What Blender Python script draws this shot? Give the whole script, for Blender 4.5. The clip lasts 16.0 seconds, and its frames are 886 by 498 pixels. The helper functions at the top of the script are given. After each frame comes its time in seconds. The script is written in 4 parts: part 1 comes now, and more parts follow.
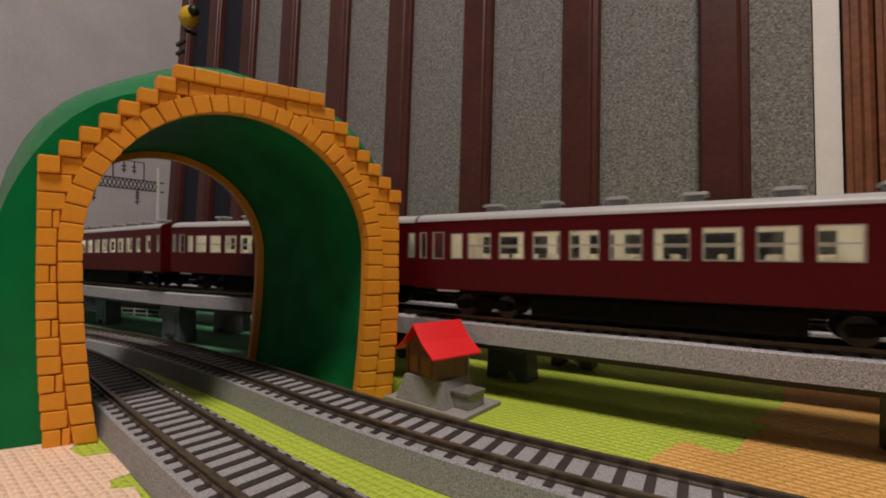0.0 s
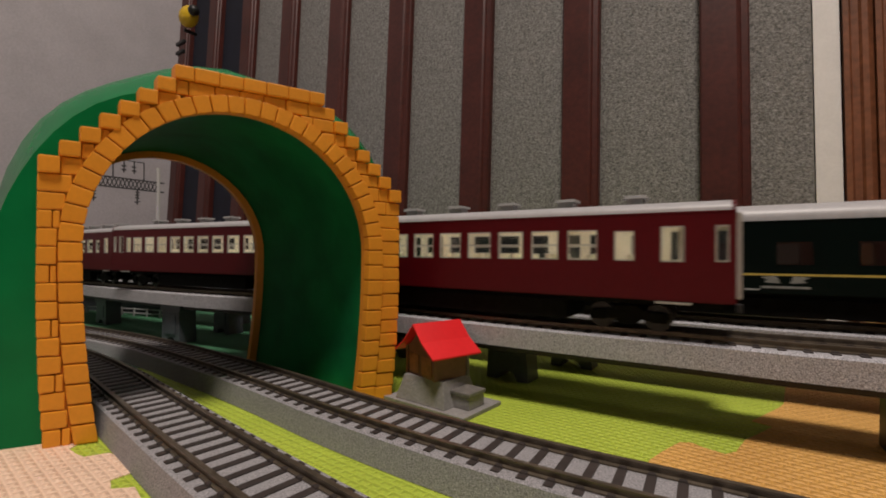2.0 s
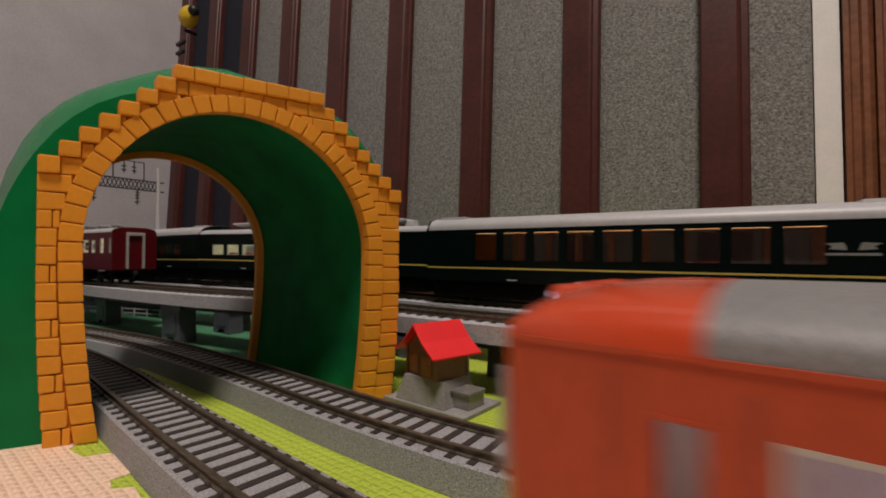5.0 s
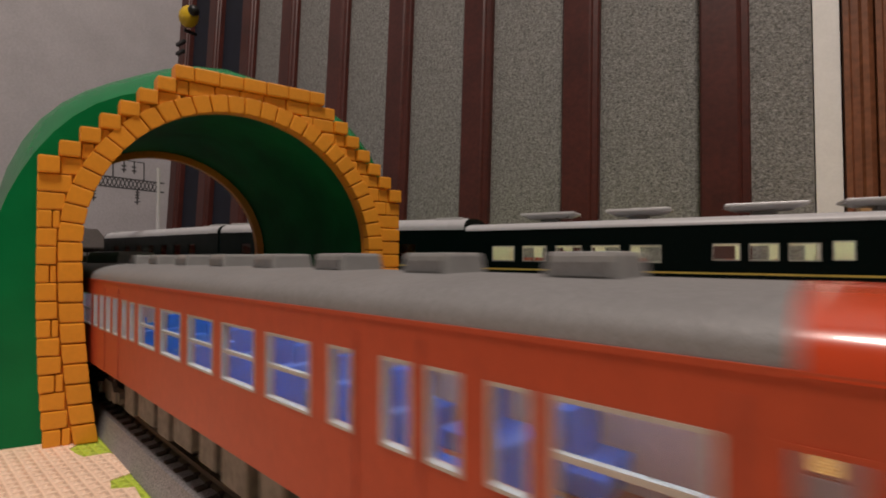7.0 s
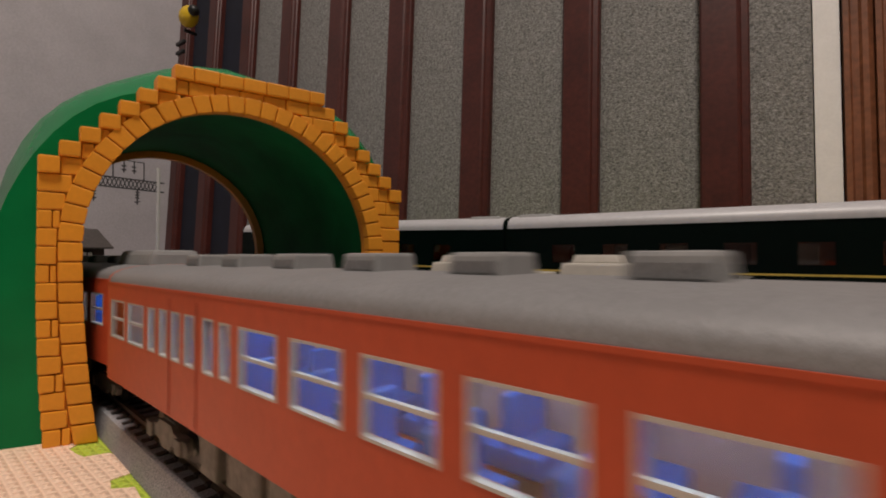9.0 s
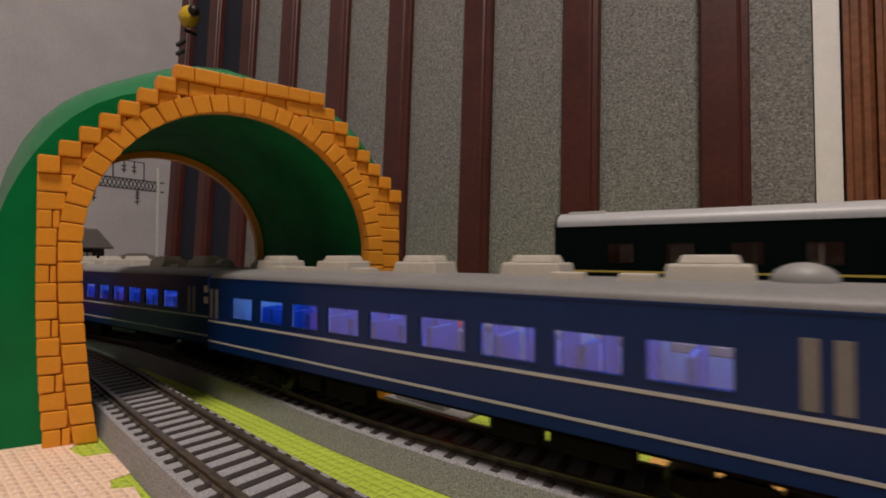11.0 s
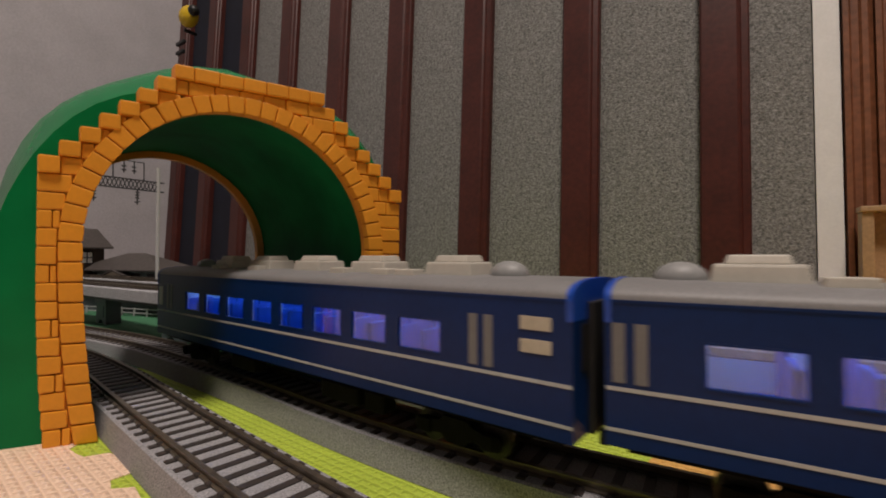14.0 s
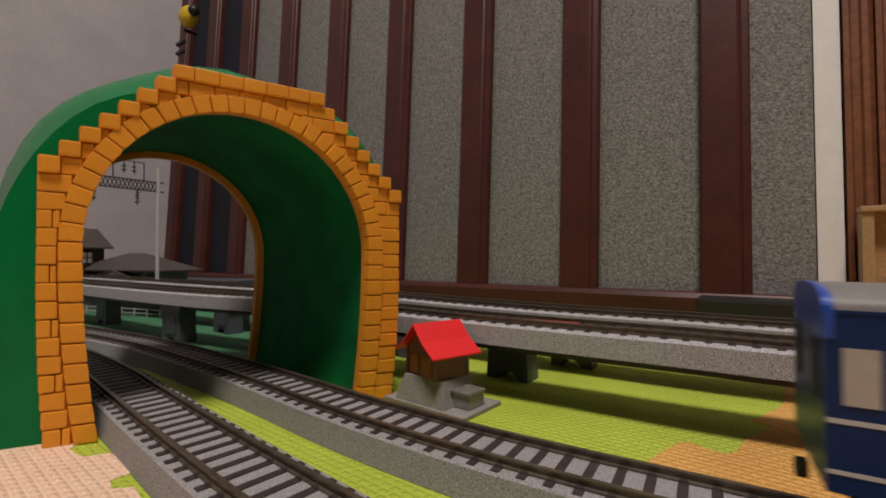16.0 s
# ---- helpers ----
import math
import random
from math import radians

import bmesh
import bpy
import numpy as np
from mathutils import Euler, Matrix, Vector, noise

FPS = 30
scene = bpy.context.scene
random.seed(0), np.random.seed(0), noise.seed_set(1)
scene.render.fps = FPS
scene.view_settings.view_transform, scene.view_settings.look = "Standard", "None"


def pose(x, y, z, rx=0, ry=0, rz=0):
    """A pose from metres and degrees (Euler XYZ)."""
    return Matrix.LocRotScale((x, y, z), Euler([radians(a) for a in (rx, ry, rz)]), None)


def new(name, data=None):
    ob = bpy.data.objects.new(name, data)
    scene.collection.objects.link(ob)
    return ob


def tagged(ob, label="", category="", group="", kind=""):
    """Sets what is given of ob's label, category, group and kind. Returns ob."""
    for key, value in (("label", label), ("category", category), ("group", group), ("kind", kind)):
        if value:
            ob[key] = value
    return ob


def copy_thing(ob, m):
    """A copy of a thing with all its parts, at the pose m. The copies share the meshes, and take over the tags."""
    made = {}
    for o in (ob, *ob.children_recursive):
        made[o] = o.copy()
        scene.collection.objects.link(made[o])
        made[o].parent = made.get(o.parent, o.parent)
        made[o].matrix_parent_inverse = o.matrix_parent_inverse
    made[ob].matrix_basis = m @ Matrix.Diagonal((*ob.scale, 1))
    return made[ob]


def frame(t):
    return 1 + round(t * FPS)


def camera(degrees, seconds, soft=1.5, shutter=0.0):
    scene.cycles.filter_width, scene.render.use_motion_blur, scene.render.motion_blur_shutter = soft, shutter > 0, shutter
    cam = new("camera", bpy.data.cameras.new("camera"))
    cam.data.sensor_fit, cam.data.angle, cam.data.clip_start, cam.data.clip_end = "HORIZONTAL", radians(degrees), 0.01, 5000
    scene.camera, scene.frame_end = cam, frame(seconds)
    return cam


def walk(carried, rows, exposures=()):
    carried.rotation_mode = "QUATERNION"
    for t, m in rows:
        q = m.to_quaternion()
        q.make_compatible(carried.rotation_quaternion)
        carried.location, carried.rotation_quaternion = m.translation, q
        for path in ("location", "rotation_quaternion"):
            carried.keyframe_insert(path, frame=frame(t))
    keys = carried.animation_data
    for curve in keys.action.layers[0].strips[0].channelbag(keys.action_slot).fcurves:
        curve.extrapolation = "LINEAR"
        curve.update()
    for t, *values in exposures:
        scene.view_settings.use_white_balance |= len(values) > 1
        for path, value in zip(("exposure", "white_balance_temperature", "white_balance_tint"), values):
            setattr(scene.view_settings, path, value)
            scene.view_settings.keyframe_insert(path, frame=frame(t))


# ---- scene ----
cam = camera(90.3, 16.0, soft=1.9, shutter=0.3)
EYE = pose(0, 0, 0.066, 91.03, 0, 0)
walk(cam, [(0.0, EYE), (16.0, EYE)])

# ---- light ----
world = bpy.data.worlds.new("world")
scene.world = world
world.use_nodes = True
world.node_tree.nodes["Background"].inputs[0].default_value = (0.9, 0.92, 1.0, 1)
world.node_tree.nodes["Background"].inputs[1].default_value = 0.005
scene.view_settings.exposure = -0.15


def ceiling_lamp(x, y, z, size, watts, colour):
    lamp = bpy.data.lights.new("ceiling_lamp_light", "AREA")
    lamp.shape, lamp.size, lamp.energy, lamp.color = "DISK", size, watts, colour
    ob = new("ceiling_lamp_light", lamp)
    ob.matrix_world = pose(x, y, z)
    return ob


ceiling_lamp(0.0, -0.48, 2.30, 0.5, 52, (1.0, 0.87, 0.79))


# ---- materials ----
def material(name, colour, rough=0.5, metal=0.0, vary=0.15, size=60.0, bump=0.0, bump_size=400.0, spec=0.5, coat=0.0,
             dark=None, random_tint=0.0, detail=6.0):
    """A surface whose colour drifts at two scales, with fine relief."""
    m = bpy.data.materials.new(name)
    m.use_nodes = True
    n, l = m.node_tree.nodes, m.node_tree.links
    b = n["Principled BSDF"]
    b.inputs["Roughness"].default_value = rough
    b.inputs["Metallic"].default_value = metal
    b.inputs["Specular IOR Level"].default_value = spec
    b.inputs["Coat Weight"].default_value = coat
    pos = n.new("ShaderNodeNewGeometry")
    big = n.new("ShaderNodeTexNoise")
    big.inputs["Scale"].default_value, big.inputs["Detail"].default_value = size, detail
    l.new(pos.outputs["Position"], big.inputs["Vector"])
    fine = n.new("ShaderNodeTexNoise")
    fine.inputs["Scale"].default_value, fine.inputs["Detail"].default_value = bump_size, 4
    l.new(pos.outputs["Position"], fine.inputs["Vector"])
    both = n.new("ShaderNodeMath")
    both.operation = "MULTIPLY_ADD"
    both.inputs[1].default_value = 0.5
    l.new(fine.outputs["Fac"], both.inputs[0])
    half = n.new("ShaderNodeMath")
    half.operation = "MULTIPLY"
    half.inputs[1].default_value = 0.5
    l.new(big.outputs["Fac"], half.inputs[0])
    l.new(half.outputs[0], both.inputs[2])
    ramp = n.new("ShaderNodeValToRGB")
    lo = dark or [c * (1 - vary) for c in colour]
    hi = [min(1, c * (1 + vary)) for c in colour]
    ramp.color_ramp.elements[0].position, ramp.color_ramp.elements[1].position = 0.36, 0.64
    ramp.color_ramp.elements[0].color, ramp.color_ramp.elements[1].color = (*lo, 1), (*hi, 1)
    l.new(both.outputs[0], ramp.inputs[0])
    out = ramp.outputs[0]
    if random_tint:
        info = n.new("ShaderNodeObjectInfo")
        hsv = n.new("ShaderNodeHueSaturation")
        span = n.new("ShaderNodeMapRange")
        span.inputs["To Min"].default_value, span.inputs["To Max"].default_value = 1 - random_tint, 1 + random_tint
        l.new(info.outputs["Random"], span.inputs["Value"])
        l.new(span.outputs[0], hsv.inputs["Value"])
        l.new(out, hsv.inputs["Color"])
        out = hsv.outputs[0]
    l.new(out, b.inputs["Base Color"])
    if bump:
        bp = n.new("ShaderNodeBump")
        bp.inputs["Strength"].default_value, bp.inputs["Distance"].default_value = bump, 0.001
        l.new(fine.outputs["Fac"], bp.inputs["Height"])
        l.new(bp.outputs[0], b.inputs["Normal"])
    return m


def glow(name, colour, strength):
    m = bpy.data.materials.new(name)
    m.use_nodes = True
    b = m.node_tree.nodes["Principled BSDF"]
    b.inputs["Base Color"].default_value = (*colour, 1)
    b.inputs["Emission Color"].default_value = (*colour, 1)
    b.inputs["Emission Strength"].default_value = strength
    return m


def clear(name, colour=(1, 1, 1), mix=0.12):
    """A thin clear pane: see-through with a mirror's gloss on top."""
    m = bpy.data.materials.new(name)
    m.use_nodes = True
    n, l = m.node_tree.nodes, m.node_tree.links
    n.remove(n["Principled BSDF"])
    a, g, s = n.new("ShaderNodeBsdfTransparent"), n.new("ShaderNodeBsdfGlossy"), n.new("ShaderNodeMixShader")
    a.inputs[0].default_value = (*colour, 1)
    g.inputs["Roughness"].default_value = 0.05
    s.inputs[0].default_value = mix
    l.new(a.outputs[0], s.inputs[1])
    l.new(g.outputs[0], s.inputs[2])
    l.new(s.outputs[0], n["Material Output"].inputs[0])
    return m


def mat_weave(name, colour, dark):
    """A moulded play mat: small raised wedges in staggered rows, a little soiled."""
    m = material(name, colour, 0.6, vary=0.12, size=25, bump_size=900, dark=dark)
    n, l = m.node_tree.nodes, m.node_tree.links
    pos = n.new("ShaderNodeNewGeometry")
    brick = n.new("ShaderNodeTexBrick")
    brick.inputs["Scale"].default_value = 1.0
    brick.inputs["Brick Width"].default_value, brick.inputs["Row Height"].default_value = 0.0041, 0.0029
    brick.inputs["Mortar Size"].default_value, brick.inputs["Mortar Smooth"].default_value = 0.0013, 1.0
    brick.inputs["Color1"].default_value = brick.inputs["Color2"].default_value = (1, 1, 1, 1)
    brick.inputs["Mortar"].default_value = (0, 0, 0, 1)
    turn = n.new("ShaderNodeMapping")
    turn.inputs["Rotation"].default_value = (0, 0, radians(38))
    l.new(pos.outputs["Position"], turn.inputs["Vector"])
    l.new(turn.outputs[0], brick.inputs["Vector"])
    wave = n.new("ShaderNodeTexNoise")
    wave.inputs["Scale"].default_value = 350
    l.new(pos.outputs["Position"], wave.inputs["Vector"])
    add = n.new("ShaderNodeMath")
    add.operation = "MULTIPLY_ADD"
    add.inputs[1].default_value = 0.35
    l.new(wave.outputs["Fac"], add.inputs[0])
    l.new(brick.outputs["Color"], add.inputs[2])
    bp = n.new("ShaderNodeBump")
    bp.inputs["Strength"].default_value, bp.inputs["Distance"].default_value = 0.75, 0.0011
    l.new(add.outputs[0], bp.inputs["Height"])
    l.new(bp.outputs[0], n["Principled BSDF"].inputs["Normal"])
    return m


ORANGE_BRICK = material("orange_plastic", (0.80, 0.325, 0.024), 0.45, spec=0.35, vary=0.05, size=30, bump=0.08, bump_size=700, random_tint=0.04)
ORANGE_BACK = material("orange_plastic_joint", (0.72, 0.27, 0.019), 0.45, vary=0.06, size=40)
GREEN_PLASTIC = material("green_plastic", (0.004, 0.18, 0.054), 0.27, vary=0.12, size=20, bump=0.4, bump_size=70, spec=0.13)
# same plastic, matt and darker: the tunnel's inner shade is put into the colour
GREEN_INSIDE_SHADED = material("matt_green_plastic_shaded_inside", (0.004, 0.135, 0.040), 0.6, vary=0.25, size=25, bump=0.3, bump_size=60, spec=0.12)
RAIL = material("weathered_rail", (0.15, 0.122, 0.09), 0.38, metal=0.6, vary=0.25, size=150)
SLEEPER = material("dark_sleeper", (0.035, 0.027, 0.024), 0.6, vary=0.2, size=300, random_tint=0.2)
BALLAST = material("grey_roadbed", (0.29, 0.285, 0.295), 0.8, vary=0.5, size=1900, bump=0.35, bump_size=2600, detail=5)
BALLAST_PALE = material("pale_granite_roadbed", (0.41, 0.41, 0.435), 0.8, vary=0.6, size=1900, bump=0.4, bump_size=2500, detail=5)
PIER = material("slate_grey_plastic", (0.085, 0.092, 0.11), 0.45, vary=0.12, size=80, bump=0.1)
GIRDER = material("dark_girder", (0.03, 0.027, 0.027), 0.5, vary=0.2)
MAT_GREEN = mat_weave("lime_mat", (0.46, 0.58, 0.06), (0.38, 0.49, 0.045))
MAT_ORANGE = mat_weave("orange_mat", (0.74, 0.42, 0.11), (0.62, 0.33, 0.08))
MAT_CREAM = mat_weave("cream_mat", (0.88, 0.65, 0.48), (0.80, 0.56, 0.40))
MAT_DARK = mat_weave("dark_green_mat", (0.075, 0.25, 0.125), (0.05, 0.18, 0.09))
FELT = material("grey_felt_carpet", (0.225, 0.222, 0.215), 0.95, vary=0.5, size=330, bump=1.0, bump_size=520, spec=0.1, detail=3)
BATTEN = material("red_brown_stained_wood", (0.066, 0.014, 0.010), 0.42, vary=0.3, size=18, bump=0.15, bump_size=200)
DOOR_WOOD = material("ribbed_brown_wood", (0.20, 0.075, 0.035), 0.45, vary=0.3, size=25, bump=0.2, bump_size=200)
NIGHT_BLUE = material("dark_navy_cloth", (0.006, 0.008, 0.02), 0.8, vary=0.3, size=30)
WALLPAPER = material("pale_wallpaper", (0.46, 0.44, 0.465), 0.85, vary=0.10, size=14, bump=0.6, bump_size=260)
FAR_WALL = material("grey_plain_wall", (0.20, 0.195, 0.19), 0.9, vary=0.1, size=10)
WHITE_TRIM = material("white_trim", (0.82, 0.81, 0.80), 0.6, vary=0.04)
TAN_WOOD = material("tan_wood", (0.42, 0.27, 0.14), 0.5, vary=0.2, size=30)
ROOM_FLOOR = material("room_floor_wood", (0.17, 0.105, 0.06), 0.5, vary=0.25, size=8)
RED_BODY = material("maroon_paint", (0.085, 0.0022, 0.006), 0.36, vary=0.06, size=40, spec=0.22)
ROOF_GREY = material("grey_roof_paint", (0.20, 0.197, 0.197), 0.55, vary=0.08, size=90, bump=0.1, bump_size=900)
ROOF_SILVER = material("silver_roof_paint", (0.42, 0.42, 0.43), 0.42, vary=0.06, size=90)
GREEN_BODY = material("deep_green_paint", (0.0020, 0.006, 0.005), 0.26, vary=0.1, size=40, spec=0.10)
BLUE_BODY = material("deep_blue_paint", (0.004, 0.024, 0.112), 0.32, vary=0.1, size=40, spec=0.22)
BLUE_BRIGHT = material("bright_blue_end", (0.012, 0.07, 0.42), 0.3, vary=0.1)
VERM_BODY = material("vermilion_paint", (0.45, 0.070, 0.026), 0.42, spec=0.3, vary=0.07, size=60)
VERM_BRIGHT = material("glossy_vermilion", (0.54, 0.062, 0.018), 0.25, vary=0.05, coat=0.3)
GOLD = material("gold_stripe", (0.62, 0.47, 0.10), 0.4, vary=0.05)
EMBLEM = material("dull_pale_emblem", (0.26, 0.27, 0.25), 0.5, vary=0.15, size=300)
WHITE_STRIPE = material("white_stripe", (0.50, 0.51, 0.50), 0.5, vary=0.05)
UNDER = material("black_underframe", (0.007, 0.0065, 0.0065), 0.8, vary=0.3, size=200, spec=0.1)
UNDER_GREY = material("grey_underframe", (0.16, 0.15, 0.135), 0.6, vary=0.25, size=200)
WHEEL = material("dark_wheel_metal", (0.045, 0.043, 0.04), 0.4, metal=0.6, vary=0.2, size=200)
AC_CREAM = material("cream_roof_unit", (0.50, 0.47, 0.41), 0.5, vary=0.06, size=100)
AC_GREY = material("grey_roof_unit", (0.27, 0.27, 0.265), 0.5, vary=0.08, size=100)
SILVER = material("silver_plastic", (0.60, 0.60, 0.61), 0.32, metal=0.35, vary=0.05)
FRAME_PALE = material("pale_window_frame", (0.46, 0.45, 0.42), 0.4, metal=0.3, vary=0.05)
DARK_RUBBER = material("black_rubber", (0.012, 0.012, 0.013), 0.6, vary=0.2)
CREAM_IN = material("cream_interior", (0.80, 0.74, 0.60), 0.7, vary=0.05)
PALE_IN = material("pale_interior", (0.72, 0.78, 0.84), 0.7, vary=0.05)
WOOD_IN = material("brown_interior", (0.28, 0.12, 0.05), 0.6, vary=0.2, size=200)
PINK_IN = material("pinkish_interior", (0.52, 0.33, 0.30), 0.7, vary=0.1)
SEAT_BLUE = material("blue_seat", (0.03, 0.15, 0.60), 0.6, vary=0.15, size=200)
SEAT_CREAM = material("cream_seat", (0.85, 0.80, 0.64), 0.6, vary=0.1, size=200)
SEAT_RED = material("red_brown_seat", (0.35, 0.06, 0.03), 0.6, vary=0.2, size=200)
GLASS = clear("window_glass", mix=0.06)
# opaque pane; its pale colour stands in for the lit cab behind
SCREEN_LIT_LOOK = material("lit_look_glossy_windscreen", (0.24, 0.25, 0.28), 0.08, vary=0.15, size=150, spec=0.9)
GLASS_SMOKE = clear("smoked_window_glass", (0.55, 0.5, 0.48), 0.05)
GLASS_BLUE = clear("blue_tinted_glass", (0.80, 0.86, 1.0), 0.10)
LED_WARM = glow("warm_led", (1.0, 0.95, 0.85), 4.2)
LED_COOL = glow("cool_led", (0.62, 0.82, 1.0), 7.5)
LED_BLUE = glow("blue_led", (0.25, 0.52, 1.0), 6.0)
LED_AMBER = glow("amber_led", (1.0, 0.60, 0.26), 3.0)
LED_DIM = glow("dim_amber_led", (1.0, 0.40, 0.18), 0.7)
LED_PALE = glow("pale_green_led", (0.85, 1.0, 0.72), 6.0)
HEADLIGHT = glow("headlight_glow", (0.85, 0.75, 1.0), 1.6)
HUT_ROOF = material("red_card_roof", (0.78, 0.016, 0.020), 0.45, vary=0.04)
DULL_RED = material("dull_red_plastic", (0.22, 0.05, 0.035), 0.6, vary=0.2, size=120)
HUT_WALL = material("brown_card_wall", (0.19, 0.095, 0.055), 0.6, vary=0.15, size=120)
CONCRETE = material("grey_cast_plinth", (0.26, 0.25, 0.24), 0.75, vary=0.15, size=120, bump=0.4, bump_size=700)
SLATE = material("slate_roof", (0.07, 0.06, 0.055), 0.6, vary=0.2, size=200)
STATION_WALL = material("grey_green_wall", (0.14, 0.19, 0.17), 0.6, vary=0.1)
HOUSE_WALL = material("dark_brown_house_wall", (0.05, 0.032, 0.025), 0.6, vary=0.2, size=150)
BEIGE = material("beige_wall", (0.55, 0.50, 0.40), 0.6, vary=0.1)
STEEL = material("grey_catenary_steel", (0.035, 0.036, 0.04), 0.5, vary=0.1)
PALE_POST = material("pale_post", (0.5, 0.5, 0.5), 0.5, vary=0.05)
YELLOW = material("yellow_plastic", (0.75, 0.50, 0.02), 0.4, vary=0.05)
BLACK = material("black_plastic", (0.012, 0.012, 0.012), 0.45, vary=0.1)

# ---- mesh helpers: lengths in millimetres, meshes in metres ----
MM = 0.001


def bm_new():
    return bmesh.new()


def box(bm, x0, x1, y0, y1, z0, z1, taper=0.0, bevel=0.0):
    """A block; taper draws its top in on all sides, bevel breaks its edges."""
    t = taper
    pts = [(x0, y0, z0), (x1, y0, z0), (x1, y1, z0), (x0, y1, z0),
           (x0 + t, y0 + t, z1), (x1 - t, y0 + t, z1), (x1 - t, y1 - t, z1), (x0 + t, y1 - t, z1)]
    v = [bm.verts.new(p) for p in pts]
    fs = [bm.faces.new([v[i] for i in f]) for f in
          ((3, 2, 1, 0), (4, 5, 6, 7), (0, 1, 5, 4), (1, 2, 6, 5), (2, 3, 7, 6), (3, 0, 4, 7))]
    if bevel:
        edges = list({e for f in fs for e in f.edges})
        bmesh.ops.bevel(bm, geom=edges, offset=bevel, segments=2, affect="EDGES", profile=0.6)
    return v


def prism(bm, pts, a, b, place):
    """A flat outline pts (u, v) drawn out from a to b; place(u, v, w) gives the point."""
    lo = [bm.verts.new(place(u, v, a)) for u, v in pts]
    hi = [bm.verts.new(place(u, v, b)) for u, v in pts]
    n = len(pts)
    bm.faces.new(lo[::-1])
    bm.faces.new(hi)
    for i in range(n):
        bm.faces.new((lo[i], lo[(i + 1) % n], hi[(i + 1) % n], hi[i]))


def tube(bm, p, q, r, n=10, r2=None):
    """A round bar from p to q."""
    p, q = Vector(p), Vector(q)
    d = (q - p).normalized()
    a = d.orthogonal().normalized()
    b = d.cross(a)
    r2 = r if r2 is None else r2
    ring = [[bm.verts.new(c + (a * math.cos(k * math.tau / n) + b * math.sin(k * math.tau / n)) * rr) for k in range(n)]
            for c, rr in ((p, r), (q, r2))]
    bm.faces.new(ring[0][::-1])
    bm.faces.new(ring[1])
    for k in range(n):
        bm.faces.new((ring[0][k], ring[0][(k + 1) % n], ring[1][(k + 1) % n], ring[1][k]))


def finish(name, bm, mat, smooth=False):
    bmesh.ops.scale(bm, vec=(MM, MM, MM), verts=bm.verts)
    bmesh.ops.recalc_face_normals(bm, faces=bm.faces)
    me = bpy.data.meshes.new(name)
    bm.to_mesh(me)
    bm.free()
    me.materials.append(mat)
    if smooth:
        me.polygons.foreach_set("use_smooth", [True] * len(me.polygons))
        me.set_sharp_from_angle(angle=radians(40))
    return me


def part(name, bm, mat, parent=None, label="", smooth=False):
    ob = new(name, finish(name, bm, mat, smooth))
    if parent is not None:
        ob.parent = parent
    if label:
        tagged(ob, label)
    return ob


def thing(name, label, category, group="", m=None):
    ob = new(name)
    ob.empty_display_size = 0.01
    tagged(ob, label, category, group)
    if m is not None:
        ob.matrix_world = m
    return ob


def at(x, y, z=0.0, rz=0.0):
    return pose(x * MM, y * MM, z * MM, 0, 0, rz)


# ---- lines of the tracks ----
def smooth_path(ctrl, step=4.0):
    """A smooth line through the points (x, y, z), in even steps."""
    p = np.array(ctrl, float)
    p = np.vstack([2 * p[0] - p[1], p, 2 * p[-1] - p[-2]])
    out = []
    for i in range(1, len(p) - 2):
        a, b, c, d = p[i - 1:i + 3]
        ta, tb, tc, td = np.cumsum([0] + [np.linalg.norm(v - u) ** 0.5 for u, v in ((a, b), (b, c), (c, d))])
        for t in np.linspace(tb, tc, 60, endpoint=False):
            a1 = (tb - t) / (tb - ta) * a + (t - ta) / (tb - ta) * b
            a2 = (tc - t) / (tc - tb) * b + (t - tb) / (tc - tb) * c
            a3 = (td - t) / (td - tc) * c + (t - tc) / (td - tc) * d
            b1 = (tc - t) / (tc - ta) * a1 + (t - ta) / (tc - ta) * a2
            b2 = (td - t) / (td - tb) * a2 + (t - tb) / (td - tb) * a3
            out.append((tc - t) / (tc - tb) * b1 + (t - tb) / (tc - tb) * b2)
    out = np.array(out + [p[-2]])
    s = np.concatenate([[0], np.cumsum(np.linalg.norm(np.diff(out[:, :2], axis=0), axis=1))])
    g = np.arange(0, s[-1], step)
    return np.stack([np.interp(g, s, out[:, k]) for k in range(3)], 1)


def beside(p, d):
    """The line p moved d to its left."""
    t = np.gradient(p[:, :2], axis=0)
    t /= np.linalg.norm(t, axis=1)[:, None]
    q = p.copy()
    q[:, 0] -= t[:, 1] * d
    q[:, 1] += t[:, 0] * d
    return q


STEP = 4.0
RAIL_TOP = 11.5
FRONT = smooth_path([(x, y, RAIL_TOP) for x, y in (
    (-640, -2300), (-640, -800), (-640, 60), (-622, 190), (-575, 275), (-495, 325), (-400, 333), (-310, 306), (-240, 271), (-169, 220), (-126, 182.6), (-65, 129),
    (-38, 106), (10, 66), (60, 24), (110, -18), (300, -175), (800, -560), (1400, -1000))])
SECOND = smooth_path([(x, y, RAIL_TOP) for x, y in (
    (-770, -1900), (-770, -600), (-770, 80), (-755, 220), (-710, 325), (-630, 390), (-540, 414), (-450, 406), (-350, 373), (-255, 326), (-187, 286), (-125, 241), (-80, 206),
    (-32, 166), (5, 138.5), (37, 118), (68, 99.5), (110, 74), (200, 18), (400, -106), (900, -416), (1500, -790))])
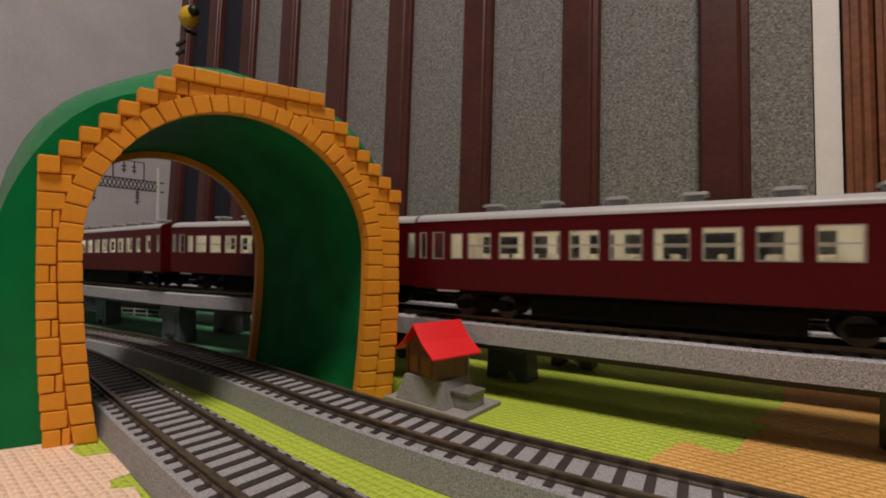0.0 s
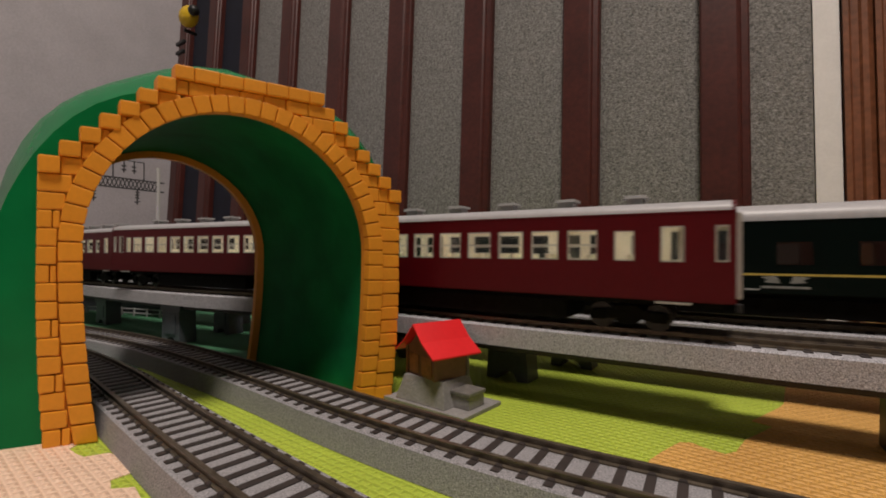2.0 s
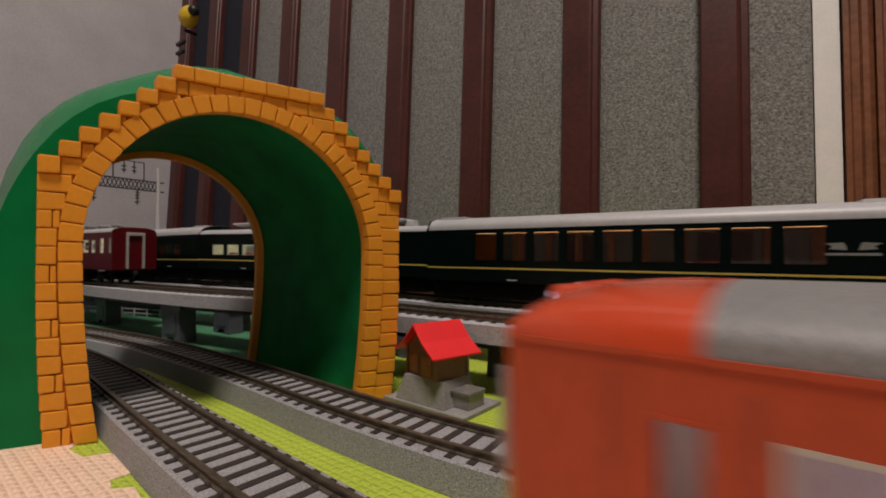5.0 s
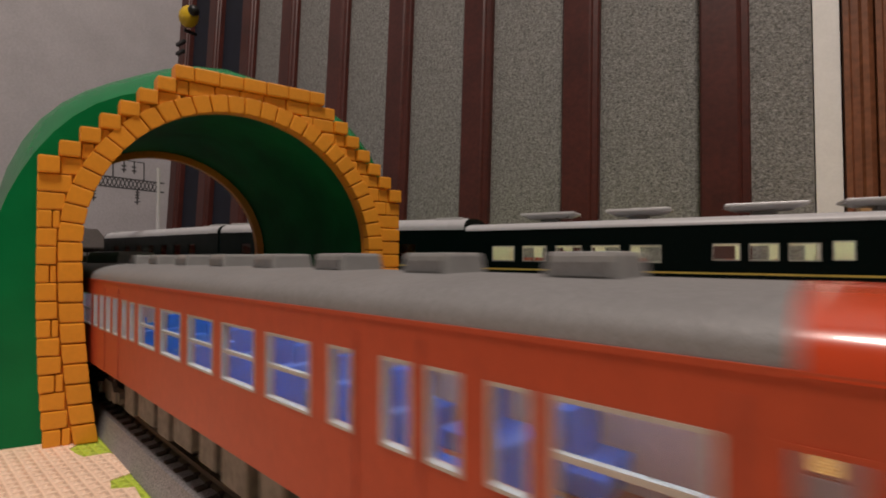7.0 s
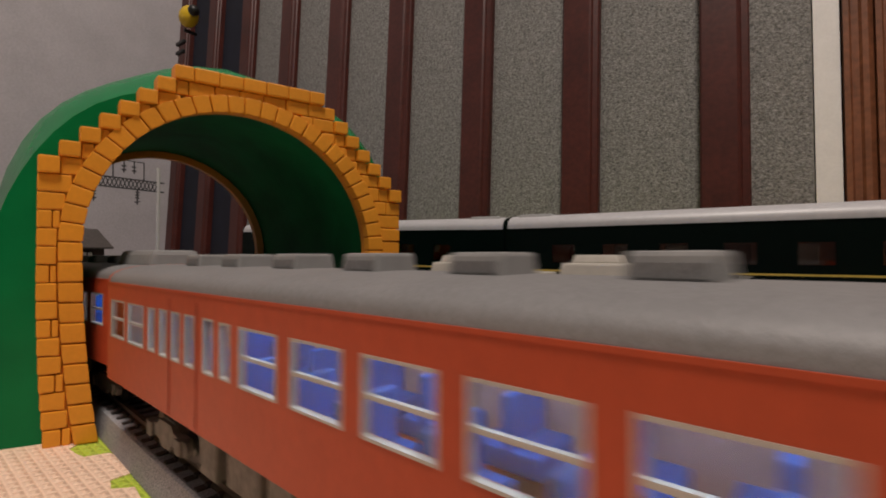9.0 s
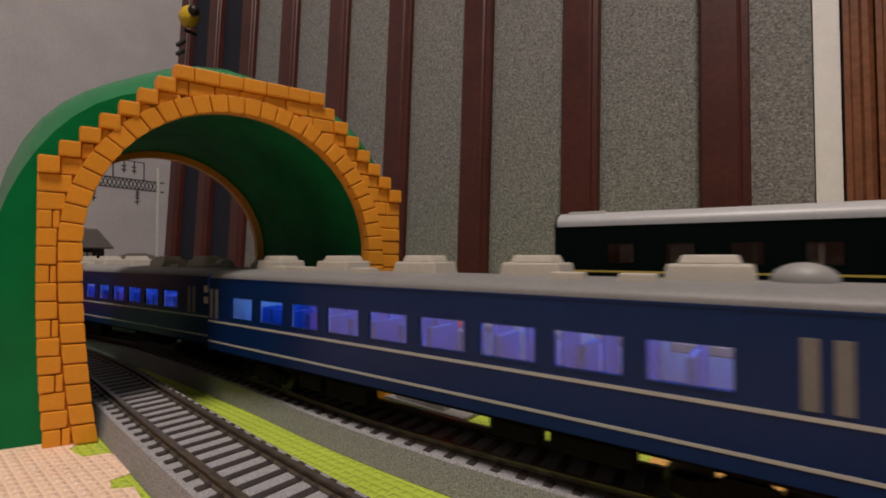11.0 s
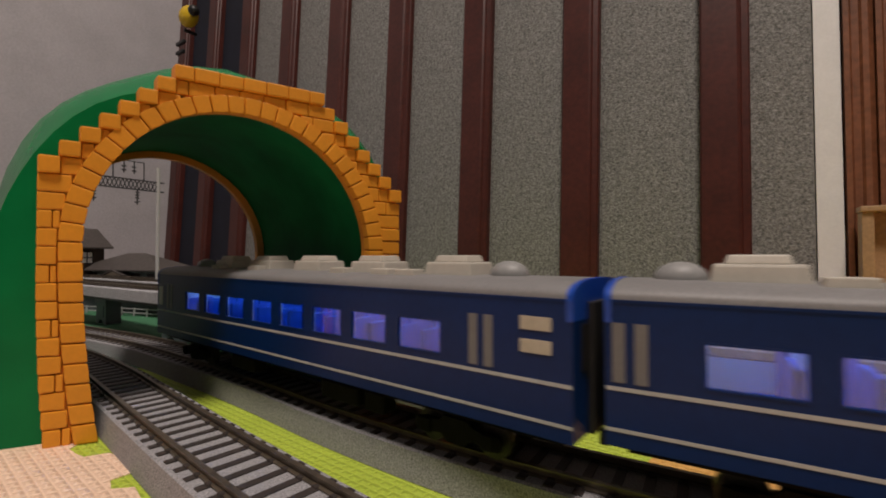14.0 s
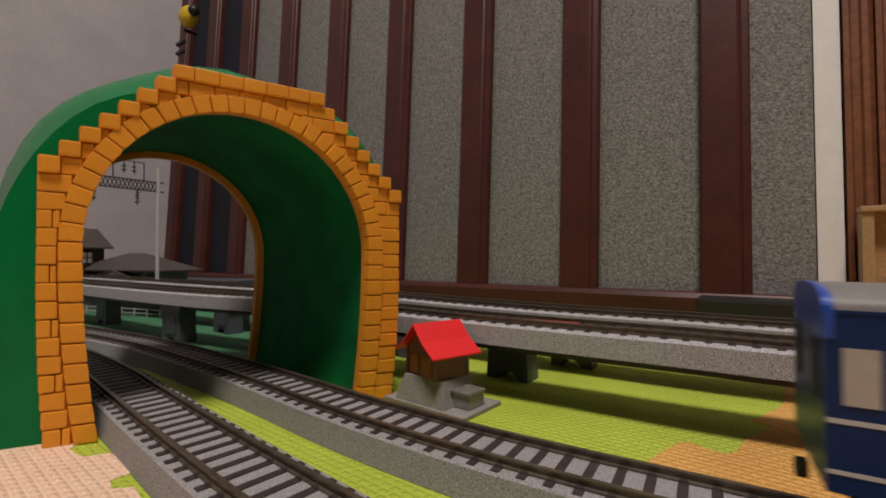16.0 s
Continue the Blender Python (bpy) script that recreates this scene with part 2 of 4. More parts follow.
HIGH = smooth_path([
    (-900, -2200, 43), (-900, -300, 43), (-900, 150, 43), (-885, 320, 43), (-825, 450, 43), (-720, 530, 43), (-600, 545, 43), (-470, 508, 43),
    (-349, 441, 42), (-247, 374, 42), (-179, 336, 41.5), (-117, 308, 41), (-66, 280, 39.5), (-15, 248, 38), (23, 222, 37.5),
    (58, 201, 37), (96, 177, 37), (122, 162, 36.5), (139, 152, 36.5), (200, 115, 36.5), (320, 45, 36.5),
    (700, -180, 36.5), (960, -345, 36.5), (1090, -500, 36.5), (1110, -700, 36.5), (1040, -1100, 36.5), (850, -2000, 36.5)])
HIGH_FAR = beside(HIGH, 58)


def spot(p, s):
    """The point of a line at the length s along it."""
    i = s / STEP
    k = np.arange(len(p))
    return [float(np.interp(i, k, p[:, c])) for c in range(3)]


def mid_arc(p, x):
    """The length along the line at which it passes x, on its stretch before the eye."""
    ok = np.where((p[:, 1] > -60) & (p[:, 0] > x))[0]
    ok = [i for i in ok if p[i - 1, 0] <= x and p[i, 1] > -400]
    i = ok[-1]
    return STEP * (i - (p[i, 0] - x) / (p[i, 0] - p[i - 1, 0]))


def sweep(bm, p, profile):
    """Draws the closed outline profile (across, up) along the line p."""
    t = np.gradient(p[:, :2], axis=0)
    t /= np.linalg.norm(t, axis=1)[:, None]
    rings = []
    for (x, y, z), (tx, ty) in zip(p, t):
        rings.append([bm.verts.new((x - ty * a, y + tx * a, z + u)) for a, u in profile])
    n = len(profile)
    for r0, r1 in zip(rings, rings[1:]):
        for k in range(n):
            bm.faces.new((r0[k], r0[(k + 1) % n], r1[(k + 1) % n], r1[k]))
    bm.faces.new(rings[0])
    bm.faces.new(rings[-1][::-1])


RAIL_PROFILE = [(-1.3, -2.4), (1.3, -2.4), (1.3, -2.0), (0.4, -1.7), (0.4, -0.7), (0.75, -0.5), (0.75, 0), (-0.75, 0), (-0.75, -0.5),
                (-0.4, -0.7), (-0.4, -1.7), (-1.3, -2.0)]


# ---- the room ----
WALL_AT, WALL_U, WALL_N = Vector((287, 447, 0)), Vector((-0.822, 0.569, 0)), Vector((-0.569, -0.822, 0))


def on_wall(u, n, z):
    """A place by its length along the battened wall, its distance from it and its height."""
    return WALL_AT + WALL_U * u + WALL_N * n + Vector((0, 0, z))


LEAN = 0.055  # the panelling leans back against the wall


def wall_box(bm, u0, u1, n0, n1, z0, z1, bevel=0.0):
    v = box(bm, u0, u1, n0, n1, z0, z1, bevel=bevel)
    return v


def to_wall(bm, lean=0.0):
    for v in bm.verts:
        v.co = on_wall(v.co.x, v.co.y - lean * max(0.0, v.co.z - 30), v.co.z)


def wall_part(name, blocks, mat, parent=None, label="", bevel=0.0, lean=0.0):
    bm = bm_new()
    for b in blocks:
        box(bm, *b, bevel=bevel)
    to_wall(bm, lean)
    return part(name, bm, mat, parent, label)


def structure(ob, label, category):
    return tagged(ob, label, category, kind="structure")


structure(wall_part("floor", [(-1900, 1400, -200, 3100, -40, -4)], ROOM_FLOOR), "plain brown wooden room floor under the play mats", "floor")
structure(wall_part("ceiling", [(-1900, 1400, -200, 3100, 2400, 2440)], WALLPAPER), "plain pale room ceiling", "ceiling")
structure(wall_part("wall_north", [(-1900, 1275, -140, -80, -4, 2400)], WALLPAPER), "pale wall behind felt panels and brown battens", "wall")
structure(wall_part("wall_west", [(1225, 1275, -80, 3100, -4, 2400)], WALLPAPER), "pale grey textured wallpaper on a plain wall", "wall")
# the two unseen walls are set dark to lower the room's bounced light
structure(wall_part("wall_south", [(-1900, 1225, 3000, 3050, -4, 2400)], FAR_WALL), "unseen wall closing the room, kept dark grey to cut bounced light", "wall")
structure(wall_part("wall_east", [(-1900, -1850, -80, 3000, -4, 2400)], FAR_WALL), "unseen wall closing the room, kept dark grey to cut bounced light", "wall")

panelling = thing("felt_panelling", "grey felt carpet panels between red-brown wooden battens", "wall panel")
tagged(panelling, kind="structure")
for i in range(0, 6):
    u0 = 150 * i + (21 if i else 22)
    bm = bm_new()
    n = 14
    cols = []
    for k in range(n + 1):
        f = k / n
        u = u0 - 2 + f * 112
        bulge = 5.0 * math.sin(math.pi * f) ** 0.5
        cols.append((u, bulge - 8))
    pts = [(u, b) for u, b in cols] + [(cols[-1][0], -15), (cols[0][0], -15)]
    prism(bm, pts, 24, 950, lambda u, v, w: (u, v, w))
    to_wall(bm, LEAN)
    part("felt_panel", bm, FELT, panelling)
wall_part("felt_panel", [(-71, -20, -15, -4, 24, 950)], FELT, panelling, lean=LEAN)
for i in range(0, 9):
    bm = bm_new()
    c = 150 * i
    prism(bm, [(c - 22, -15), (c - 22, 1), (c - 20.5, 3), (c - 15, 4), (c - 13.5, 6.5), (c - 11, 8), (c + 20, 8), (c + 22, 6), (c + 22, -15)],
          22, 950, lambda u, v, w: (u, v, w))
    to_wall(bm, LEAN)
    part("batten", bm, BATTEN, panelling)
bm = bm_new()
prism(bm, [(-15, -4), (14, -4), (14, 24), (11, 29), (-15, 30)], -70, 1223, lambda u, v, w: (w, u, v))
to_wall(bm)
part("bottom_rail", bm, BATTEN, panelling)
structure(wall_part("curtain", [(924, 1223, -14, -10, 30, 950)], NIGHT_BLUE, lean=LEAN), "dark navy cloth hanging behind the brown battens", "cloth")
structure(wall_part("trim", [(-91, -72, -15, -2, -4, 950)], WHITE_TRIM, lean=LEAN), "white vertical strip beside the brown ribbed door", "trim")
door = thing("door_1", "brown wooden folding screen door with narrow vertical ribs", "door")
tagged(door, kind="structure")
for k in range(22):
    u = -93 - k * 22
    bm = bm_new()
    prism(bm, [(u - 21.4, -12), (u - 21.4, -3), (u - 17, 1), (u - 13, 1), (u - 11, -2), (u - 6, -2), (u - 4, 2), (u, 2), (u, -12)],
          -3, 950, lambda a, b, w: (a, b, w))
    to_wall(bm, LEAN)
    part("slat", bm, DOOR_WOOD, door)

shelf = thing("wooden_cabinet", "small tan wooden cabinet frame beside the ribbed door", "cabinet")
wall_part("post", [(-106, -98, 4, 22, -4, 104)], TAN_WOOD, shelf, bevel=1)
wall_part("back_panel", [(-180, -106, 6, 10, -4, 104)], TAN_WOOD, shelf)
wall_part("top", [(-182, -97, 3, 24, 104, 109)], TAN_WOOD, shelf, bevel=1)
wall_part("shelf_board", [(-180, -106, 10, 22, 36, 40)], TAN_WOOD, shelf, bevel=0.6)

box_low = thing("black_case", "low black plastic case on the floor before the panelling", "case")
wall_part("shell", [(-70, 22, 18, 60, -4, 28)], BLACK, box_low, bevel=3)
wall_part("latch", [(-58, -50, 60, 61.5, 16, 22)], SILVER, box_low, "small bright metal latch")

toy = thing("hanging_toy", "small yellow toy with black bands hung in the room's corner", "toy")
bm = bm_new()
bmesh.ops.create_uvsphere(bm, u_segments=20, v_segments=12, radius=24)
bmesh.ops.scale(bm, vec=(1.15, 0.8, 1.0), verts=bm.verts)
bmesh.ops.translate(bm, vec=(1052, 30, 628), verts=bm.verts)
to_wall(bm)
part("body", bm, YELLOW, toy, smooth=True)
for du, dz, rr in ((-40, 40, 14), (-30, -4, 12)):
    bm = bm_new()
    bmesh.ops.create_uvsphere(bm, u_segments=16, v_segments=10, radius=rr)
    bmesh.ops.translate(bm, vec=(1042 + du, 38, 630 + dz), verts=bm.verts)
    to_wall(bm)
    part("wing", bm, YELLOW if dz > 0 else BLACK, toy, smooth=True)
wall_part("strap", [(1070, 1108, 26, 34, 572, 580)], BLACK, toy, bevel=2)
wall_part("strap", [(1074, 1108, 26, 34, 550, 558)], BLACK, toy, bevel=2)
wall_part("hanger", [(1062, 1068, 6, 34, 596, 602)], BLACK, toy)

lampfit = thing("ceiling_lamp", "round white ceiling lamp, lit", "lamp")
bm = bm_new()
tube(bm, (0, -480, 2330), (0, -480, 2400), 300, 40)
part("housing", bm, WHITE_TRIM, lampfit)


# ---- the play mats ----
def slab(name, pts, z0, z1, mat, label):
    bm = bm_new()
    prism(bm, pts, z0, z1, lambda u, v, w: (u, v, w))
    ob = part(name, bm, mat)
    return tagged(ob, label, "play mat", kind="structure")


def wavy(p, q, n, amp, flip=1):
    """A jigsaw-like edge from p to q."""
    p, q = Vector(p), Vector(q)
    d = q - p
    s = Vector((-d.y, d.x)).normalized() * amp * flip
    return [tuple(p + d * (k / n) + s * math.sin(k / n * math.tau)) for k in range(n + 1)]


slab("ground", [(-1000, -900), (1100, -900), (1100, -150), (250, 438), (-130, 700), (-950, 700)], -3.6, 0.0, MAT_GREEN, "lime green moulded play mat with a woven relief")
slab("ground", [(66, 143), (74, 150), (84, 157.5), (88, 157), (90, 153), (94, 148), (99, 150), (108, 159), (128, 172), (124, 178), (146, 193), (152, 198),
                (300, 380), (1090, -160), (1090, -300), (30, -300), (30, 60)], 0.0, 0.35, MAT_ORANGE,
     "orange moulded play mat with a woven relief and a jigsaw edge")
slab("ground", [(-112, 149), (-118, 146), (-122, 148), (-128, 152), (-128, 160), (-160, 190), (-990, 190), (-990, -300), (28, -300), (28, 20), (-70, 112), (-80, 119),
                (-88, 127), (-94, 126), (-98, 131), (-93, 138), (-96, 142)], 0.0, 0.35, MAT_CREAM,
     "cream moulded play mat with a woven relief and a jigsaw edge")
slab("ground", [(-106, 268), (-112, 300), (-104, 330), (-60, 420), (-125, 690), (-940, 690), (-990, 200), (-250, 200), (-190, 262)], 0.0, 0.3, MAT_DARK,
     "dark green moulded play mat under the raised track")


# unseen dark slab behind the eye, added to lessen light bounced off the mats
slab("ground", [(-990, -890), (1090, -890), (1090, -302), (-990, -302)], 0.0, 0.3, MAT_DARK, "unseen dark green mat added behind the eye to cut bounced light")


# ---- the tracks ----
def sleeper_mesh(half):
    bm = bm_new()
    box(bm, -1.35, 1.35, -half, half, -3.4, -2.2, taper=0.15)
    return finish("sleeper", bm, SLEEPER)


def chair_mesh():
    bm = bm_new()
    for y in (-8.25, 8.25):
        box(bm, -1.1, 1.1, y - 2.0, y + 2.0, -2.3, -1.75, taper=0.2)
    return finish("rail_chair", bm, SLEEPER)


def track(label, line, bed, bed_mat, s0, s1, pick0, pick1, pitch=7.2, half=12.6, girder=False):
    """A track piece: bed, two rails, and sleepers, single ones from pick0 to pick1, the rest joined."""
    ob = thing("railway_track", label, "railway track", "model railway tracks")
    i0, i1 = int(s0 / STEP), int(s1 / STEP)
    p = line[i0:i1 + 1]
    bm = bm_new()
    sweep(bm, p, bed)
    part("roadbed", bm, bed_mat, ob, smooth=False)
    if girder:
        bm = bm_new()
        sweep(bm, p, [(-9, -12.3), (9, -12.3), (9, -15.5), (-9, -15.5)])
        part("girder", bm, GIRDER, ob, "dark girder under the roadbed")
    for d in (-8.25, 8.25):
        bm = bm_new()
        sweep(bm, beside(p, d), RAIL_PROFILE)
        part("rail", bm, RAIL, ob)
    me, mc = sleeper_mesh(half), chair_mesh()
    rest = bm_new()
    count = int((s1 - s0 - 8) / pitch)
    for k in range(count):
        s = s0 + 4 + k * pitch
        x, y, z = spot(line, s)
        x2, y2, z2 = spot(line, s + 3)
        a = math.atan2(y2 - y, x2 - x)
        m = Matrix.Translation((x * MM, y * MM, z * MM)) @ Matrix.Rotation(a, 4, "Z")
        if pick0 <= s <= pick1:
            o = new("sleeper", me)
            o.parent, o.matrix_basis = ob, m
            c = new("rail_chair", mc)
            c.parent, c.matrix_basis = ob, m
        else:
            vs = box(rest, -1.35, 1.35, -half, half, -3.4, -2.2)
            mm = Matrix.Translation((x, y, z)) @ Matrix.Rotation(a, 4, "Z")
            for v in vs:
                v.co = mm @ v.co
    tagged(part("sleepers", rest, SLEEPER, ob), kind="stuff")
    return ob


LOW_BED = [(-15.2, -11.3), (15.2, -11.3), (13.6, -3.0), (12.8, -2.55), (-12.8, -2.55), (-13.6, -3.0)]
HIGH_BED = [(-15.5, -12), (15.5, -12), (15.2, -3.4), (14.0, -2.6), (-14.0, -2.6), (-15.2, -3.4)]
track("front track of dark sleepers and brown rails on grey roadbed", FRONT, LOW_BED, BALLAST, 1500, 4600, mid_arc(FRONT, -260), mid_arc(FRONT, 120))
track("curving track of dark sleepers and brown rails on grey roadbed", SECOND, LOW_BED, BALLAST, 1300, 4900, mid_arc(SECOND, -420), mid_arc(SECOND, 200))


track("raised track on speckled granite roadbed carried by grey piers", HIGH, HIGH_BED, BALLAST_PALE, 1500, 5300, mid_arc(HIGH, -400), mid_arc(HIGH, 260), girder=True)
track("farther raised track on speckled granite roadbed beside the panelling", HIGH_FAR, HIGH_BED, BALLAST_PALE, 1500, 5300, mid_arc(HIGH_FAR, -300),
      mid_arc(HIGH_FAR, 300), girder=True)


def road_plate(x, y, z, rz):
    ob = thing("crossing_plate", "small red and ochre plastic plate lying between the rails", "plate", m=at(x, y, z, rz))
    bm = bm_new()
    box(bm, -11, 11, -3.2, 3.2, -2.2, -0.9, taper=0.5)
    part("plate", bm, DULL_RED, ob)
    return ob


x, y, z = spot(HIGH, mid_arc(HIGH, 52))
road_plate(x, y, z, -31)


def pier(m, height, cap=False):
    """A moulded pier with a waist, a foot with a notch and a cap."""
    ob = thing("track_pier", "slate grey plastic pier standing under the raised track", "pier", "piers of the raised track", m)
    bm = bm_new()
    h = height
    prism(bm, [(-12.4, 0), (-6, 0), (-4.5, 3.5), (-2, 4.6), (2, 4.6), (4.5, 3.5), (6, 0), (12.4, 0), (11.2, h - 5), (-11.2, h - 5)], -6.5, 6.5, lambda u, v, w: (u, w, v))
    part("column", bm, PIER, ob)
    bm = bm_new()
    box(bm, -13.4, 13.4, -7.5, 7.5, h - 5.5, h, taper=0.6, bevel=0.5)
    part("cap", bm, PIER, ob)
    bm = bm_new()
    box(bm, -7, 7, -7.1, -6.4, 7, h - 8, taper=0.1)
    part("recess_panel", bm, PIER, ob)
    return ob


def deck_bottom(s):
    return spot(HIGH, s)[2] - 15.6


for x, y, rz, dh in ((38, 243, -36, 0), (80, 270, -34, 0), (-30, 300, -36, 0), (-187, 385, -34, 0), (-333, 440, -34, 0), (-300, 500, -32, 0), (-205, 440, -33, 0),
                     (-110, 345, -33, 0), (330, 70, -31, 0)):
    s = mid_arc(HIGH, x - 10)
    pier(at(x, y, 0, rz), deck_bottom(s))
pier(at(-206, 345, 0, -30), 29.5)
for x, y in ((500, -60), (900, -295), (-640, 570), (-895, 330), (-930, 0), (-930, -500)):
    pier(at(x, y, 0, -30), 25)


post = thing("black_post", "plain black post standing on the orange mat under the raised track", "post", m=at(156, 146, 0, -31))
bm = bm_new()
box(bm, -8, 8, -6, 6, 0.36, 24.4, taper=0.5, bevel=0.6)
part("column", bm, BLACK, post)


# ---- the toy tunnel ----
TUN_O, TUN_U, TUN_A = Vector((-140, 153.7, 0)), Vector((0.8986, 0.4388, 0)), Vector((-83, 77, 0))
TUN_D = TUN_A.normalized()


def in_tunnel(u, w, z):
    """A place by its width across the portal, its depth behind it and its height."""
    return TUN_O + TUN_U * u + TUN_D * w + Vector((0, 0, z * (1 - 0.0003 * (u - 20))))


def to_tunnel(bm):
    for v in bm.verts:
        v.co = in_tunnel(*v.co)


def inner_edge(z_or_angle, ring=0.0):
    """The opening's edge: f from 0 (foot of one leg) over the top (0.5) to 1 (foot of the other), moved out by ring."""
    f = z_or_angle
    rx, ry, cx, cz = 52.3 + ring, 56.2 + ring, 62.8, 70.0
    leg = 0.205
    if f < leg:
        z = cz * f / leg
        t = (1 - f / leg)
        return cx - rx + 5.2 * t * t, z
    if f > 1 - leg:
        z = cz * (1 - f) / leg
        t = (1 - (1 - f) / leg)
        return cx + rx - 4.5 * t * t, z
    a = math.pi * (1 - (f - leg) / (1 - 2 * leg))
    return cx + rx * math.cos(a), cz + ry * math.sin(a)


tunnel = thing("toy_tunnel", "glossy green toy tunnel with an orange brick portal over two tracks", "tunnel")


def shell_ring(w, inner):
    """A section of the green body at the depth w."""
    pts = []
    grow = math.sin(math.pi * min(1, max(0, w / 109)))
    for k in range(41):
        f = k / 40
        if inner:
            u, z = inner_edge(f, 2.0 + 1.5 * grow)
        else:
            a = math.pi * (1 - (f - 0.2) / 0.6)
            swell = math.sin(math.pi / 2 * min(1.0, w / 32)) * (1 - 0.25 * max(0.0, (w - 80) / 30))
            wide_left, wide_right, tall = 77.0 - 0.03 * w, max(58.0, min(64.0 + 13.0 * swell, 79.0 - 0.3 * w)), 66.0 + 18.0 * swell
            if f < 0.2:
                u, z = 65 - wide_left, 70 * f / 0.2
            elif f > 0.8:
                u, z = 65 + wide_right, 70 * (1 - f) / 0.2
            else:
                c = math.cos(a)
                e = 2 / 2.5 if c > 0 else 2 / 2.15
                u = 65 + (wide_right if c > 0 else wide_left) * math.copysign(abs(c) ** e, c)
                z = 70 + tall * (1 - (0.10 * abs(c) if c < 0 else 0)) * abs(math.sin(a)) ** e
            if u < 60:
                u += 1.6 * math.sin(z * 0.07 + w * 0.05 + 1) - 1.0
            if z > 60:
                z += 1.0 * math.sin(u * 0.11 + w * 0.07)
        pts.append((u, w, z))
    return pts


bm = bm_new()
depths = [2.5 + k * 104.0 / 16 for k in range(17)]
outer = [[bm.verts.new(p) for p in shell_ring(w, False)] for w in depths]
inner = [[bm.verts.new(p) for p in shell_ring(w, True)] for w in depths]
for rings in (outer, inner):
    for r0, r1 in zip(rings, rings[1:]):
        for a, b, c, d in zip(r0, r0[1:], r1[1:], r1):
            bm.faces.new((a, b, c, d))
for o, i in ((outer[0], inner[0]), (outer[-1], inner[-1])):
    for a, b, c, d in zip(o, o[1:], i[1:], i):
        bm.faces.new((a, b, c, d))
for k in (0, 40):
    for r0, r1, q0, q1 in zip(outer, outer[1:], inner, inner[1:]):
        bm.faces.new((r0[k], r1[k], q1[k], q0[k]))
to_tunnel(bm)
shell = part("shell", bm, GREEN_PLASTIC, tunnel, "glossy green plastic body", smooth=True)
shell.data.materials.append(GREEN_INSIDE_SHADED)
# inner faces take the green with shade in its colour
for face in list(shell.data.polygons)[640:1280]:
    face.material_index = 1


def course_edges(r):
    """Bottom and top of the course r: plain ones up to the shoulders, lower ones on the steps."""
    return (6.3 * r, 6.3 * (r + 1)) if r < 16 else (100.8 + 5.75 * (r - 16), 100.8 + 5.75 * (r - 15))


def ring_at(z, side):
    """Where the ring's outer edge stands at the height z."""
    for k in range(201):
        f = k / 400 if side < 0 else 1 - k / 400
        u, zz = inner_edge(f, 6.7)
        if zz >= z:
            return u
    return None


